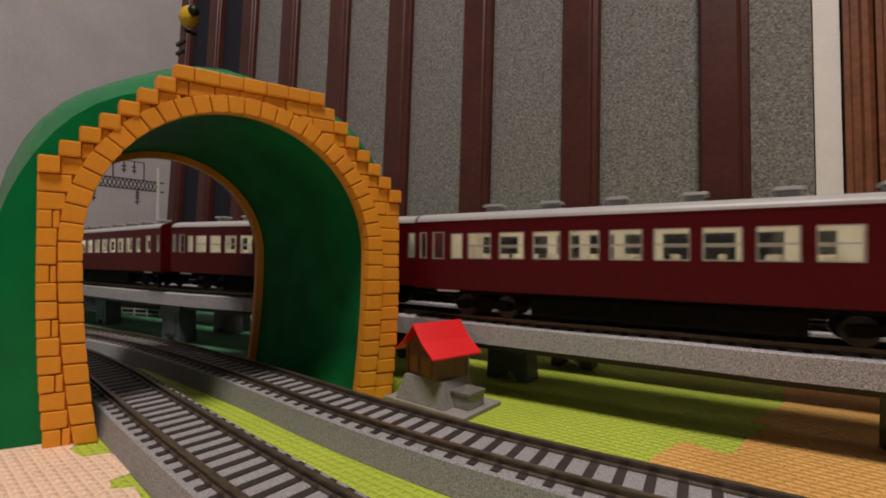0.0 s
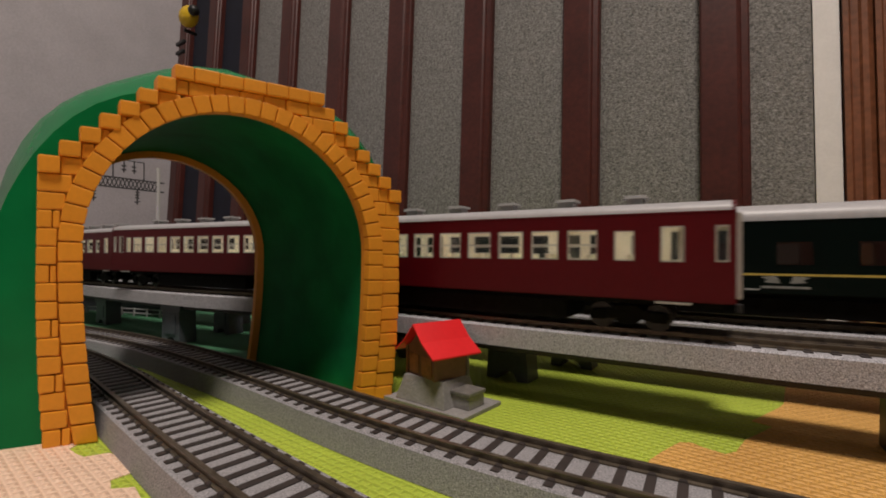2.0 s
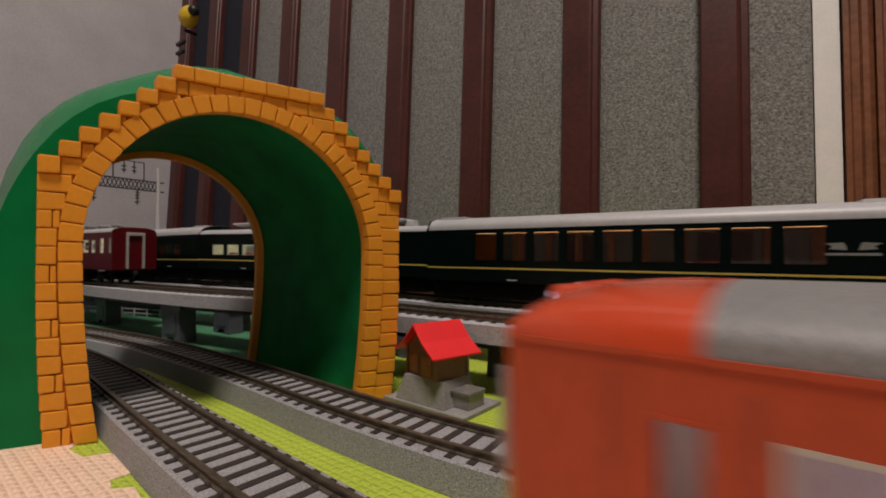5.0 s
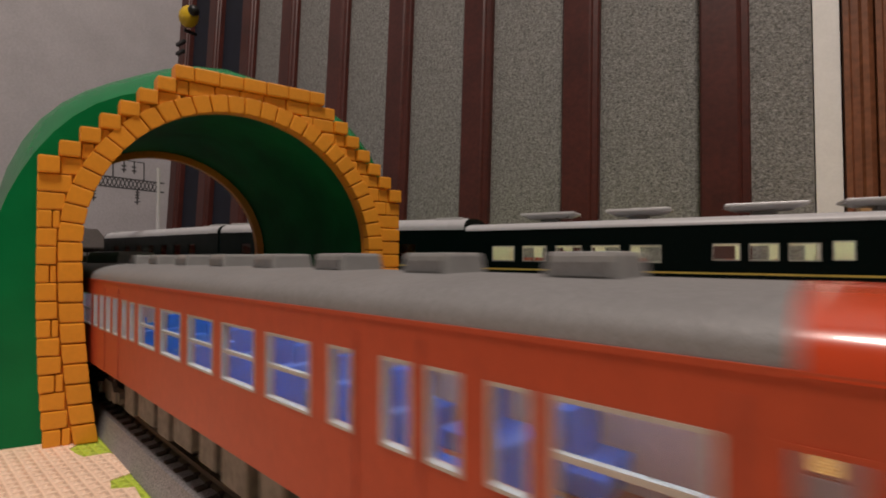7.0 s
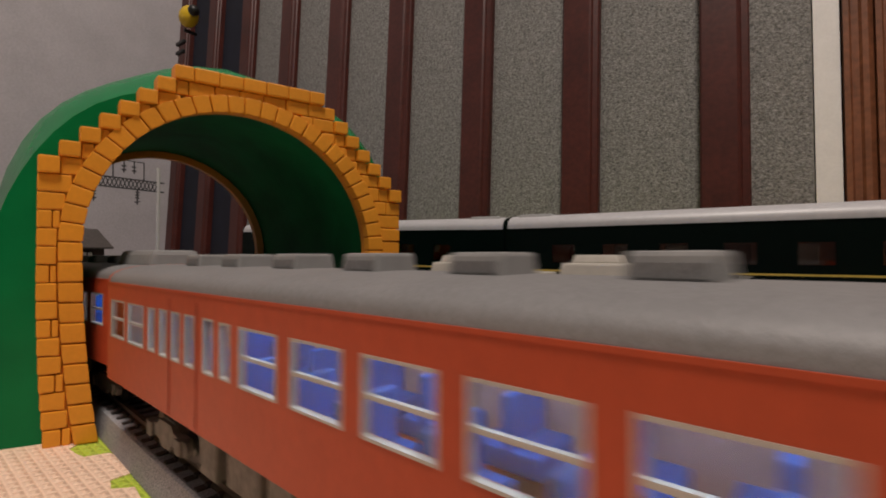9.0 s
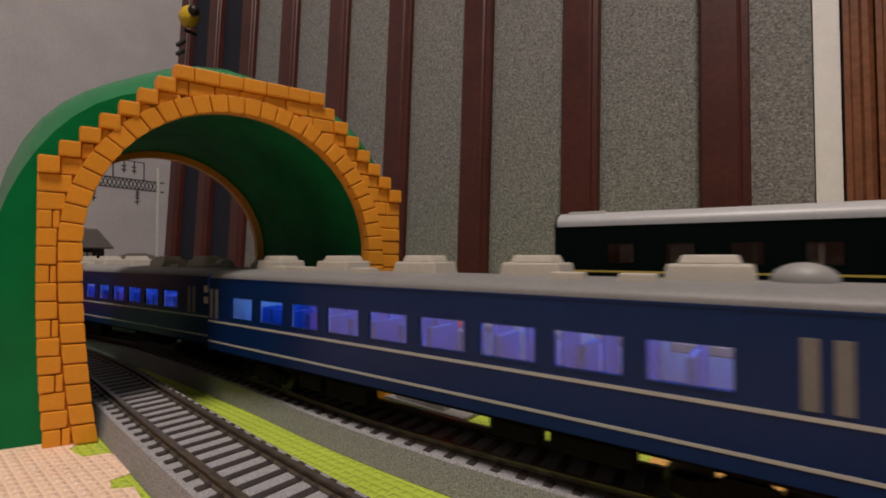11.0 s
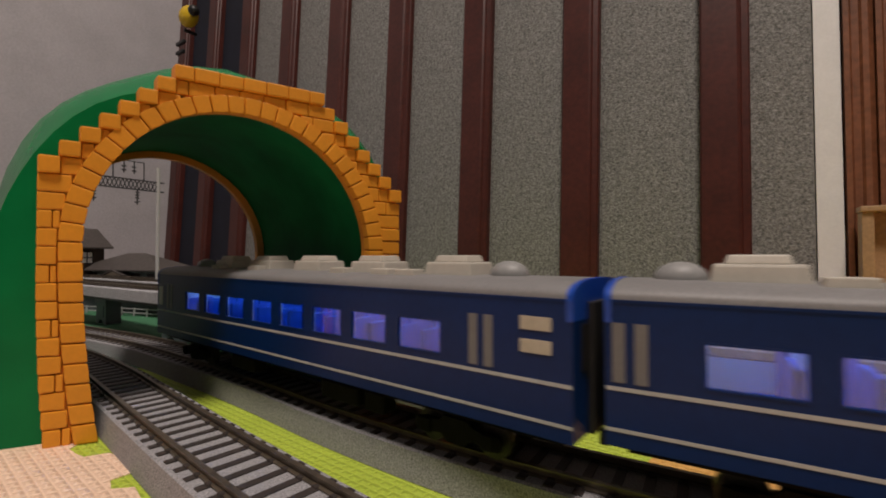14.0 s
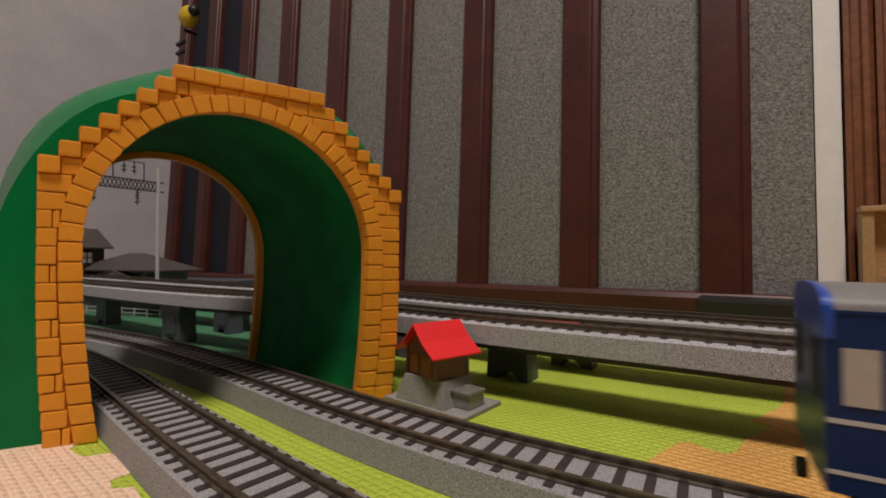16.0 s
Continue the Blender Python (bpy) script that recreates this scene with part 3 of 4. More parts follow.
def portal(front):
    """Orange portal: a backing, a ring of arch stones and courses of bricks with stepped shoulders."""
    sgn = -1 if front else 1
    base = 2.0 if front else 107.0
    rng = random.Random(5)
    near, far = base + sgn * 3.6, base
    lo_w, hi_w = min(near, far), max(near, far)
    bm = bm_new()
    n = 72
    ring = []
    for k in range(n + 1):
        a, c = inner_edge(k / n, 0.0 if front else -1.5), inner_edge(k / n, 7.0 if front else 6.0)
        ring.append([bm.verts.new((u, w, z)) for (u, z), w in ((a, lo_w), (c, lo_w), (c, hi_w), (a, hi_w))])
    for p, q in zip(ring, ring[1:]):
        for e in range(4):
            bm.faces.new((p[e], p[(e + 1) % 4], q[(e + 1) % 4], q[e]))
    bm.faces.new(ring[0])
    bm.faces.new(ring[-1])
    spans = []
    if front:
        for r in range(23):
            z0, z1 = course_edges(r)
            k = max(0, r - 15)
            lean = max(0.0, 1 - z0 / 60) ** 2
            lo, hi = -1.8 + 5.7 * k + 2.4 * lean, 130.4 - 5.1 * k - 3.4 * lean
            for side in (-1, 1):
                stop = ring_at((z0 + z1) / 2 + (1.5 if r > 10 else 0), side)
                if stop is None:
                    if side < 0:
                        spans.append((r, side, lo, hi, z0, z1))
                elif side < 0:
                    spans.append((r, side, lo, stop, z0, z1))
                else:
                    spans.append((r, side, stop, hi, z0, z1))
        for r, side, a, c, z0, z1 in spans:
            if c - a > 1.2:
                box(bm, a + 0.5, c - 0.5, lo_w + 0.2, hi_w, z0, z1 - 0.4)
    to_tunnel(bm)
    plate = part("portal" if front else "rear_portal", bm, ORANGE_BACK, tunnel, "orange moulded brick portal")

    def brick(pts, depth):
        bm = bm_new()
        f0 = base + sgn * 2.6
        prism(bm, pts, min(f0, base + sgn * depth), max(f0, base + sgn * depth), lambda u, v, w: (u, w, v))
        bmesh.ops.bevel(bm, geom=list(bm.edges), offset=0.6, segments=2, affect="EDGES", profile=0.6)
        to_tunnel(bm)
        part("brick", bm, ORANGE_BRICK, plate)

    n = 48
    for k in range(n):
        f0, f1 = k / n, (k + 1) / n
        gap = 0.0006
        p = [inner_edge(f0 + gap, -0.4), inner_edge((f0 + f1) / 2, -0.4), inner_edge(f1 - gap, -0.4),
             inner_edge(f1 - gap, 6.5), inner_edge((f0 + f1) / 2, 6.5), inner_edge(f0 + gap, 6.5)]
        brick([(u, max(0.0, z)) for u, z in p], 6.2 + rng.uniform(-0.15, 0.2))
    for r, side, a, c, z0, z1 in spans:
        wide = c - a
        if wide < 1.6:
            continue
        cuts = [a]
        size = 11.5 if r < 16 else 10.0
        if r == 22:
            cuts += [a + 6.6 + (wide - 13) / 5 * j for j in range(6)]
        elif r > 14 and wide > 7.5:
            mids = [j * 9.0 + (4.5 if r % 2 else 9.0) for j in range(6)]
            if side < 0:
                cuts += [a + 6.2] + [a + 6.2 + j for j in mids if a + 6.2 + j < c - 2.5]
            else:
                cuts += sorted([c - 5.8] + [c - 5.8 - j for j in mids if c - 5.8 - j > a + 2.5])
        elif 4.5 < wide <= 8.5 and r % 3 == 0:
            cuts.append(a + wide * (0.66 if side < 0 else 0.4))
        elif wide > 8.5:
            if side < 0:
                x = a + (size if r % 2 else size * 0.6)
                while x < c - 3.5:
                    cuts.append(x)
                    x += size
            else:
                x = c - (size if r % 2 else size * 0.6)
                back = []
                while x > a + 3.5:
                    back.append(x)
                    x -= size
                cuts += back[::-1]
        cuts.append(c)
        for j, (c0, c1) in enumerate(zip(cuts, cuts[1:])):
            e = rng.uniform(-0.15, 0.15)
            block = r > 14 and (r == 22 or (j == 0 if side < 0 else j == len(cuts) - 2))
            brick([(c0 + 0.12, z0 + 0.12 + e), (c1 - 0.12, z0 + 0.12 - e), (c1 - 0.12, z1 - 0.15 + e), (c0 + 0.12, z1 - 0.15)], (6.4 if block else 5.0) + rng.uniform(0, 0.4))


portal(True)
portal(False)

# ---- the little hut ----
def turn_house(bm):
    """The little house stands askew on its plinth."""
    bmesh.ops.rotate(bm, cent=(-25.5, 14, 0), matrix=Matrix.Rotation(radians(-13), 3, "Z"), verts=bm.verts)


hut = thing("model_hut", "tiny brown hut with a red gable roof on a grey plinth", "hut", m=at(8.0, 176.0, 0, -39.7))
bm = bm_new()
box(bm, -46, 0, 0, 28, 0, 1.8, bevel=0.3)
part("base_slab", bm, CONCRETE, hut)
bm = bm_new()
box(bm, -40, -11, 1.5, 26, 1.8, 12.6, taper=3.0, bevel=0.3)
part("plinth", bm, CONCRETE, hut)
bm = bm_new()
box(bm, -12, -3, 8, 19, 1.8, 7.4, bevel=0.4)
part("step_block", bm, CONCRETE, hut)
bm = bm_new()
box(bm, -12.6, -2.4, 7.4, 19.6, 7.4, 9.0, bevel=0.3)
part("step_cap", bm, UNDER_GREY, hut)
bm = bm_new()
prism(bm, [(-36, 12.6), (-15, 12.6), (-15, 25), (-18.5, 27.5), (-25.5, 34.6), (-32.5, 27.5), (-36, 25)], 5, 23, lambda u, v, w: (u, w, v))
turn_house(bm)
part("wall", bm, HUT_WALL, hut)
for u, v in ((-36, 5), (-15, 5), (-15, 23), (-36, 23)):
    bm = bm_new()
    box(bm, u - 0.7, u + 0.7, v - 0.7, v + 0.7, 12.6, 25)
    turn_house(bm)
    part("corner_post", bm, UNDER_GREY if v > 20 else HUT_WALL, hut)
bm = bm_new()
for u0, u1 in ((-34, -27), (-24.5, -17)):
    box(bm, u0, u1, 4.6, 5.1, 14, 22)
turn_house(bm)
part("shutter", bm, WOOD_IN, hut)
for sgn in (-1, 1):
    bm = bm_new()
    prism(bm, [(0, 36.4), (7 * sgn, 29.0), (15.2 * sgn, 23.4), (15.2 * sgn, 22.7), (7 * sgn, 28.2), (0, 35.4)], 0.5, 27.5, lambda u, v, w: (-25.5 + u, w, v))
    turn_house(bm)
    part("roof_slope", bm, HUT_ROOF, hut, "bright red roof slope")

# ---- the station beyond the raised tracks ----
platform = thing("station_base", "dark grey raised base under the model station", "base", m=at(-420, 590, 0, -18))
bm = bm_new()
box(bm, -150, 120, -45, 120, -0.1, 33, bevel=1)
part("base", bm, PIER, platform)

station = thing("model_station", "model station with a dark hipped roof and grey-green walls", "station", m=at(-410, 590, 33, -18))
bm = bm_new()
box(bm, -66, 66, -20, 20, 0, 17)
part("wall", bm, STATION_WALL, station)
bm = bm_new()
v = [bm.verts.new(p) for p in ((-82, -30, 16.5), (82, -30, 16.5), (82, 30, 16.5), (-82, 30, 16.5), (-16, 0, 38), (16, 0, 38),
                               (-82, -30, 15), (82, -30, 15), (82, 30, 15), (-82, 30, 15))]
for f in ((0, 1, 5, 4), (1, 2, 5), (2, 3, 4, 5), (3, 0, 4), (6, 7, 1, 0), (7, 8, 2, 1), (8, 9, 3, 2), (9, 6, 0, 3), (9, 8, 7, 6)):
    bm.faces.new([v[i] for i in f])
part("roof", bm, SLATE, station)
for k in range(5):
    bm = bm_new()
    u = -52 + k * 26
    box(bm, u - 7, u + 7, -20.8, -19.4, 6, 12, bevel=0.2)
    part("window", bm, BLACK, station)
bm = bm_new()
prism(bm, [(-20, 10), (0, 17), (20, 10), (20, 8.6), (0, 15.6), (-20, 8.6)], -33, -19, lambda u, v, w: (u, w, v))
part("porch_roof", bm, SLATE, station)
bm = bm_new()
prism(bm, [(-17, 0), (17, 0), (17, 9), (0, 14.6), (-17, 9)], -31, -19, lambda u, v, w: (u, w, v))
part("porch", bm, BEIGE, station)

house = thing("model_house", "dark two-storey model house with a lattice window", "house", m=at(-490, 590, 33, -18))
bm = bm_new()
box(bm, -26, 22, -20, 20, 0, 44)
part("wall", bm, HOUSE_WALL, house)
bm = bm_new()
prism(bm, [(-34, 44), (30, 44), (30, 46), (-2, 72), (-34, 46)], -27, 27, lambda u, v, w: (u, w, v))
part("roof", bm, SLATE, house)
bm = bm_new()
box(bm, 21.4, 22.9, -17, 5, 24, 40)
win = part("window", bm, WHITE_TRIM, house)
for k in range(4):
    bm = bm_new()
    box(bm, 22.7, 23.5, -17 + 7 * k, -16 + 7 * k, 24, 40)
    part("lattice_bar", bm, BLACK, win)
for z in (24, 31.5, 39):
    bm = bm_new()
    box(bm, 22.7, 23.5, -17, 5, z, z + 1.2)
    part("lattice_bar", bm, BLACK, win)

far_fence = thing("low_fence", "low pale fence and posts beneath the raised track", "fence", m=at(-420, 520, 0, -20))
for k in range(14):
    bm = bm_new()
    box(bm, -140 + 20 * k, -138.5 + 20 * k, -0.8, 0.8, 0, 9)
    part("post", bm, PALE_POST, far_fence)
for z in (3, 7.5):
    bm = bm_new()
    box(bm, -142, 126, -0.5, 0.5, z, z + 1.1)
    part("rail", bm, PALE_POST, far_fence)


# ---- the catenary gantry ----
gantry = thing("catenary_gantry", "grey lattice catenary gantry on pale posts over the raised tracks", "gantry")
ga, gb = Vector((-311, 480, 0)), Vector((-311 - 50, 480 - 75, 0))
side = (gb - ga).normalized()
for k, p in enumerate((ga, gb)):
    bm = bm_new()
    q = p - side * (0 if k == 0 else -12)
    tube(bm, (q.x, q.y, 26 if k == 0 else 0), (q.x, q.y, 163), 1.9, 10)
    part("post", bm, PALE_POST, gantry)
for z in (137, 147):
    bm = bm_new()
    a, b = ga - side * 6, gb + side * 20
    tube(bm, (a.x, a.y, z), (b.x, b.y, z), 0.8, 6)
    part("chord", bm, STEEL, gantry)
bm = bm_new()
n = 14
length = (gb - ga).length + 14
for k in range(n):
    a = ga + side * (length * k / n)
    b = ga + side * (length * (k + 0.5) / n)
    c = ga + side * (length * (k + 1) / n)
    tube(bm, (a.x, a.y, 137), (b.x, b.y, 147), 0.55, 5)
    tube(bm, (b.x, b.y, 147), (c.x, c.y, 137), 0.55, 5)
    tube(bm, (a.x, a.y, 147), (b.x, b.y, 137), 0.5, 5)
    tube(bm, (b.x, b.y, 137), (c.x, c.y, 147), 0.5, 5)
part("lattice", bm, STEEL, gantry)
for d in (20, 58):
    p = ga + side * d
    bm = bm_new()
    tube(bm, (p.x, p.y, 137), (p.x, p.y, 121), 0.7, 6)
    tube(bm, (p.x - 5, p.y + 3, 124), (p.x + 5, p.y - 3, 124), 0.6, 6)
    for z in (128, 131, 134):
        tube(bm, (p.x, p.y, z - 0.6), (p.x, p.y, z + 0.6), 2.0, 8)
    part("insulator", bm, STEEL, gantry)
bm = bm_new()
p, q = ga + side * 14, ga + side * 42
for a in (p, q):
    tube(bm, (a.x, a.y, 147), (a.x, a.y, 166), 0.6, 6)
tube(bm, (p.x, p.y, 166), (q.x, q.y, 166), 0.6, 6)
for f in (0.33, 0.66):
    a = p.lerp(q, f)
    tube(bm, (a.x, a.y, 166), (a.x, a.y, 153), 0.6, 6)
    for z in (156, 160):
        tube(bm, (a.x, a.y, z - 0.5), (a.x, a.y, z + 0.5), 2.2, 8)
part("upper_frame", bm, STEEL, gantry)



# ---- the trains ----
def side_sheet(bm, x0, x1, y0, y1, z0, z1, holes):
    """A wall along x from y0 to y1 thick, with rectangular openings through it."""
    xs = sorted({x0, x1, *[h[0] for h in holes], *[h[1] for h in holes]})
    for a, b in zip(xs, xs[1:]):
        mid = (a + b) / 2
        cuts = sorted((h[2], h[3]) for h in holes if h[0] < mid < h[1])
        z = z0
        for lo, hi in cuts:
            box(bm, a, b, y0, y1, z, lo)
            z = hi
        box(bm, a, b, y0, y1, z, z1)


def roof_section(w, h, n=22):
    """Half-round roof outline from one gutter to the other."""
    e = 2 / 2.7
    pts = []
    for k in range(n + 1):
        a = math.pi * (1 - k / n)
        c = math.cos(a)
        pts.append((w / 2 * math.copysign(abs(c) ** e, c), h * math.sin(a) ** e))
    return pts


def bogie_parts(car, x, frame_mat):
    """A bogie with two wheelsets under the car at x."""
    bm = bm_new()
    for y in (-13, 11.4):
        prism(bm, [(-14, 3.5), (-15, 5.5), (-14, 7.4), (-6, 7.8), (-4, 9.5), (4, 9.5), (6, 7.8), (14, 7.4), (15, 5.5), (14, 3.5), (5, 4.4), (3, 2.4), (-3, 2.4), (-5, 4.4)],
              y, y + 1.6, lambda u, v, w: (x + u, w, v))
        for dx in (-10.5, 10.5):
            box(bm, x + dx - 2, x + dx + 2, y - 0.8, y + 2.4, 3.6, 7.6, bevel=0.3)
    box(bm, x - 4, x + 4, -12, 12, 6, 10)
    b = part("bogie", bm, frame_mat, car)
    for dx in (-10.5, 10.5):
        bm = bm_new()
        for y in (-9.6, 7.4):
            tube(bm, (x + dx, y, 5.2), (x + dx, y + 2.2, 5.2), 5.2, 20)
            tube(bm, (x + dx, y - 0.3 if y < 0 else y + 2.2, 5.2), (x + dx, y if y < 0 else y + 2.5, 5.2), 3.4, 16)
        tube(bm, (x + dx, -8, 5.2), (x + dx, 8, 5.2), 1.0, 8)
        part("wheelset", bm, WHEEL, b)


def roof_unit(name, bm_blocks, mat, car):
    bm = bm_new()
    for blk in bm_blocks:
        box(bm, *blk[:6], taper=blk[6], bevel=blk[7])
    return part(name, bm, mat, car)


def coach(name, label, group, length, windows, body, roof, led, lining, seat, sill=13.2, gutter=45.0, roof_h=6.5, width=35.6, glass=None,
          frames=FRAME_PALE, sash=False, under=UNDER, pitch=18.0, led_wide=4.0, gear=1.0, seat_h=9.5, seats=True, blinds=(), cab=0, tray=0):
    """A model railway coach with real window openings, lit inside by a strip under its roof."""
    car = thing(name, label, "railway coach", group)
    h, w = length / 2, width / 2
    glass = glass or GLASS
    holes = [(a, b, c, d) for a, b, c, d in windows]
    inner_h = gutter
    bm = bm_new()
    for sgn in (-1, 1):
        y0, y1 = sorted((sgn * w, sgn * (w - 1.0)))
        side_sheet(bm, -h, h, y0, y1, sill, gutter, holes)
    for sgn in (-1, 1):
        x0, x1 = sorted((sgn * h, sgn * (h - 1.2)))
        box(bm, x0, x1, -w + 1.0, w - 1.0, sill, gutter)
        if sgn != cab:
            prism(bm, [(y, gutter + z) for y, z in roof_section(width, roof_h)], min(x0, x1), max(x0, x1), lambda u, v, q: (q, u, v))
    box(bm, -h + 1, h - 1, -w + 1, w - 1, sill - 0.5, sill + 0.6)
    bmesh.ops.remove_doubles(bm, verts=bm.verts, dist=0.01)
    part("body", bm, body, car)
    bm = bm_new()
    sec = [(y, gutter + z) for y, z in roof_section(width - 0.2, roof_h)]
    prism(bm, sec, -h + (16 if cab < 0 else 1.2), h - (16 if cab > 0 else 1.2), lambda u, v, q: (q, u, v))
    part("roof", bm, roof, car, smooth=True)
    bm = bm_new()
    for y in (-w - 0.15, w - 0.25):
        box(bm, -h + 0.4, h - 0.4, y, y + 0.4, gutter - 0.3, gutter + 0.3)
    part("gutter", bm, body, car)
    if tray:
        bm = bm_new()
        box(bm, -h + tray, h - tray, -w + 3, w - 3, 2.6, sill - 2.2, bevel=0.6)
        part("equipment_tray", bm, under, car, "long black equipment tray under the floor")
    bm = bm_new()
    for sgn in (-1, 1):
        y0, y1 = sorted((sgn * (w - 1.05), sgn * (w - 1.5)))
        side_sheet(bm, -h + 1.3, h - 1.3, y0, y1, sill + 0.7, gutter - 0.1, [(a + 0.1, b - 0.1, c + 0.1, d - 0.1) for a, b, c, d in holes])
    box(bm, -h + 1.3, h - 1.3, -w + 1.6, w - 1.6, gutter - 0.6, gutter - 0.1)
    for f in (-0.42, 0.42):
        box(bm, length * f - 0.4, length * f + 0.4, -w + 1.6, w - 1.6, sill + 0.7, gutter - 0.7)
    part("lining", bm, lining, car)
    bm = bm_new()
    box(bm, -h + 6, h - 6, -led_wide / 2, led_wide / 2, gutter - 1.6, gutter - 0.7)
    part("light_strip", bm, led, car, "glowing light strip under the ceiling")
    if seats:
        bm = bm_new()
        n = int(length * 0.78 / pitch)
        for k in range(n):
            x = (k - (n - 1) / 2) * pitch
            for y0, y1 in ((-w + 2, -3.5), (3.5, w - 2)):
                box(bm, x - 0.9, x + 0.9, y0, y1, sill + 4, sill + 4 + seat_h + 6, bevel=0.4)
                box(bm, x - 6, x + 6, y0, y1, sill + 4, sill + 7.5, bevel=0.4)
        tagged(part("seats", bm, seat, car), kind="stuff")
    if blinds:
        for a, b, c, d in blinds:
            bm = bm_new()
            box(bm, a, b, -w + 2.2, -w + 2.8, c, d)
            part("curtain", bm, seat, car)
    for a, b, c, d in windows:
        for sgn in (-1, 1):
            bm = bm_new()
            t = 0.3
            rim = body if (body is VERM_BODY and c < 28) else frames
            ring = []
            for y in (sgn * (w + 0.12), sgn * (w - 0.9)):
                for e in (-0.15, t):
                    ring.append([bm.verts.new(p) for p in ((a + e, y, c + e), (b - e, y, c + e), (b - e, y, d - e), (a + e, y, d - e))])
            for p, q in ((0, 1), (1, 3), (3, 2), (2, 0)):
                for k in range(4):
                    bm.faces.new((ring[p][k], ring[p][(k + 1) % 4], ring[q][(k + 1) % 4], ring[q][k]))
            win = part("window", bm, rim, car)
            if sash and b - a > 8:
                bm = bm_new()
                m0, m1 = sorted((sgn * (w - 0.1), sgn * (w - 0.9)))
                box(bm, a + t, b - t, m0, m1, (c + d) / 2 - 0.3, (c + d) / 2 + 0.35)
                part("sash_bar", bm, frames, win)
            bm = bm_new()
            y0, y1 = sorted((sgn * (w - 0.45), sgn * (w - 0.65)))
            box(bm, a + t * 0.5, b - t * 0.5, y0, y1, c + t * 0.5, d - t * 0.5)
            pane = part("pane", bm, glass, win)
            pane.visible_shadow = False
    bm = bm_new()
    box(bm, -h + 4, h - 4, -w + 4, w - 4, sill - 2.4, sill - 0.4)
    part("underframe", bm, under, car)
    rng = random.Random(len(windows) + int(length))
    x = -h + 62
    while x < h - 66:
        wide = rng.choice((9, 14, 20, 12))
        if rng.random() > gear:
            x += wide + 6
            continue
        bm = bm_new()
        for y in (-w + 3.5, w - 9.5):
            box(bm, x, x + wide, y, y + 6, rng.uniform(4.5, 6.5), sill - 2.2, bevel=0.5)
        part("equipment_box", bm, under, car)
        x += wide + rng.choice((3, 5, 9))
    for x in (-h + 36, h - 36):
        bogie_parts(car, x, under)
    for sgn in (-1, 1):
        bm = bm_new()
        x0, x1 = sorted((sgn * h, sgn * (h + 2.4)))
        box(bm, x0, x1, -1.6, 1.6, sill - 5, sill - 1.5, bevel=0.5)
        part("coupler", bm, DARK_RUBBER, car)
    return car


def stripe(car, length, width, z, tall, mat):
    bm = bm_new()
    for y in (-width / 2 - 0.12, width / 2 - 0.1):
        box(bm, -length / 2 + 0.2, length / 2 - 0.2, y, y + 0.22, z - tall / 2, z + tall / 2)
    part("stripe", bm, mat, car)


def gangway(car, x0, x1, mat, z0=14.0, z1=46.0, half=7.5):
    bm = bm_new()
    for y0, y1 in ((-half, -half + 2), (half - 2, half)):
        box(bm, x0, x1, y0, y1, z0, z1 - 2, bevel=0.4)
    box(bm, x0, x1, -half, half, z1 - 3, z1, bevel=0.6)
    part("gangway", bm, mat, car)


# maroon coaches
RED_L = 216.0


def maroon_coach():
    k = RED_L / 2
    big = [(-56 + 15.9 * i - 5.8, -56 + 15.9 * i + 5.8, 27.8, 39.6) for i in range(-1, 8)]
    small = [(-87, -80.8, 27.8, 39.6), (-97.4, -91, 27.6, 40.5), (-105, -101.2, 27.8, 40.5), (68, 75, 27.8, 39.0), (84.5, 92, 27.6, 40.5), (102, 105.8, 27.8, 40.5)]
    car = coach("railway_coach", "maroon passenger coach with grey roof and lit windows", "maroon coaches", RED_L, big + small, RED_BODY, ROOF_SILVER,
                LED_WARM, CREAM_IN, SEAT_CREAM, sash=True, tray=60, pitch=15.9, seat_h=7, roof_h=5.0, gutter=45.6)
    for i in range(6):
        x = -72 + i * 29
        roof_unit("roof_vent", [(x - 3.6, x + 3.6, -3.5, 3.5, 49.6, 53.2, 0.3, 0.3), (x - 4.6, x + 4.6, -4.5, 4.5, 53.2, 54.6, 0.5, 0.2)], AC_GREY, car)
    for x in (88.5, -88.5):
        for y in (-18.1, 17.5):
            bm = bm_new()
            box(bm, x - 6, x + 6, y, y + 0.6, 11.8, 12.6)
            part("door_step", bm, FRAME_PALE, car, "pale metal step under the door")
    gangway(car, RED_L / 2, RED_L / 2 + 2.0, FRAME_PALE)
    gangway(car, -RED_L / 2 - 2.0, -RED_L / 2, FRAME_PALE)
    return car


# deep green coaches with silver roofs
GREEN_L = 239.4


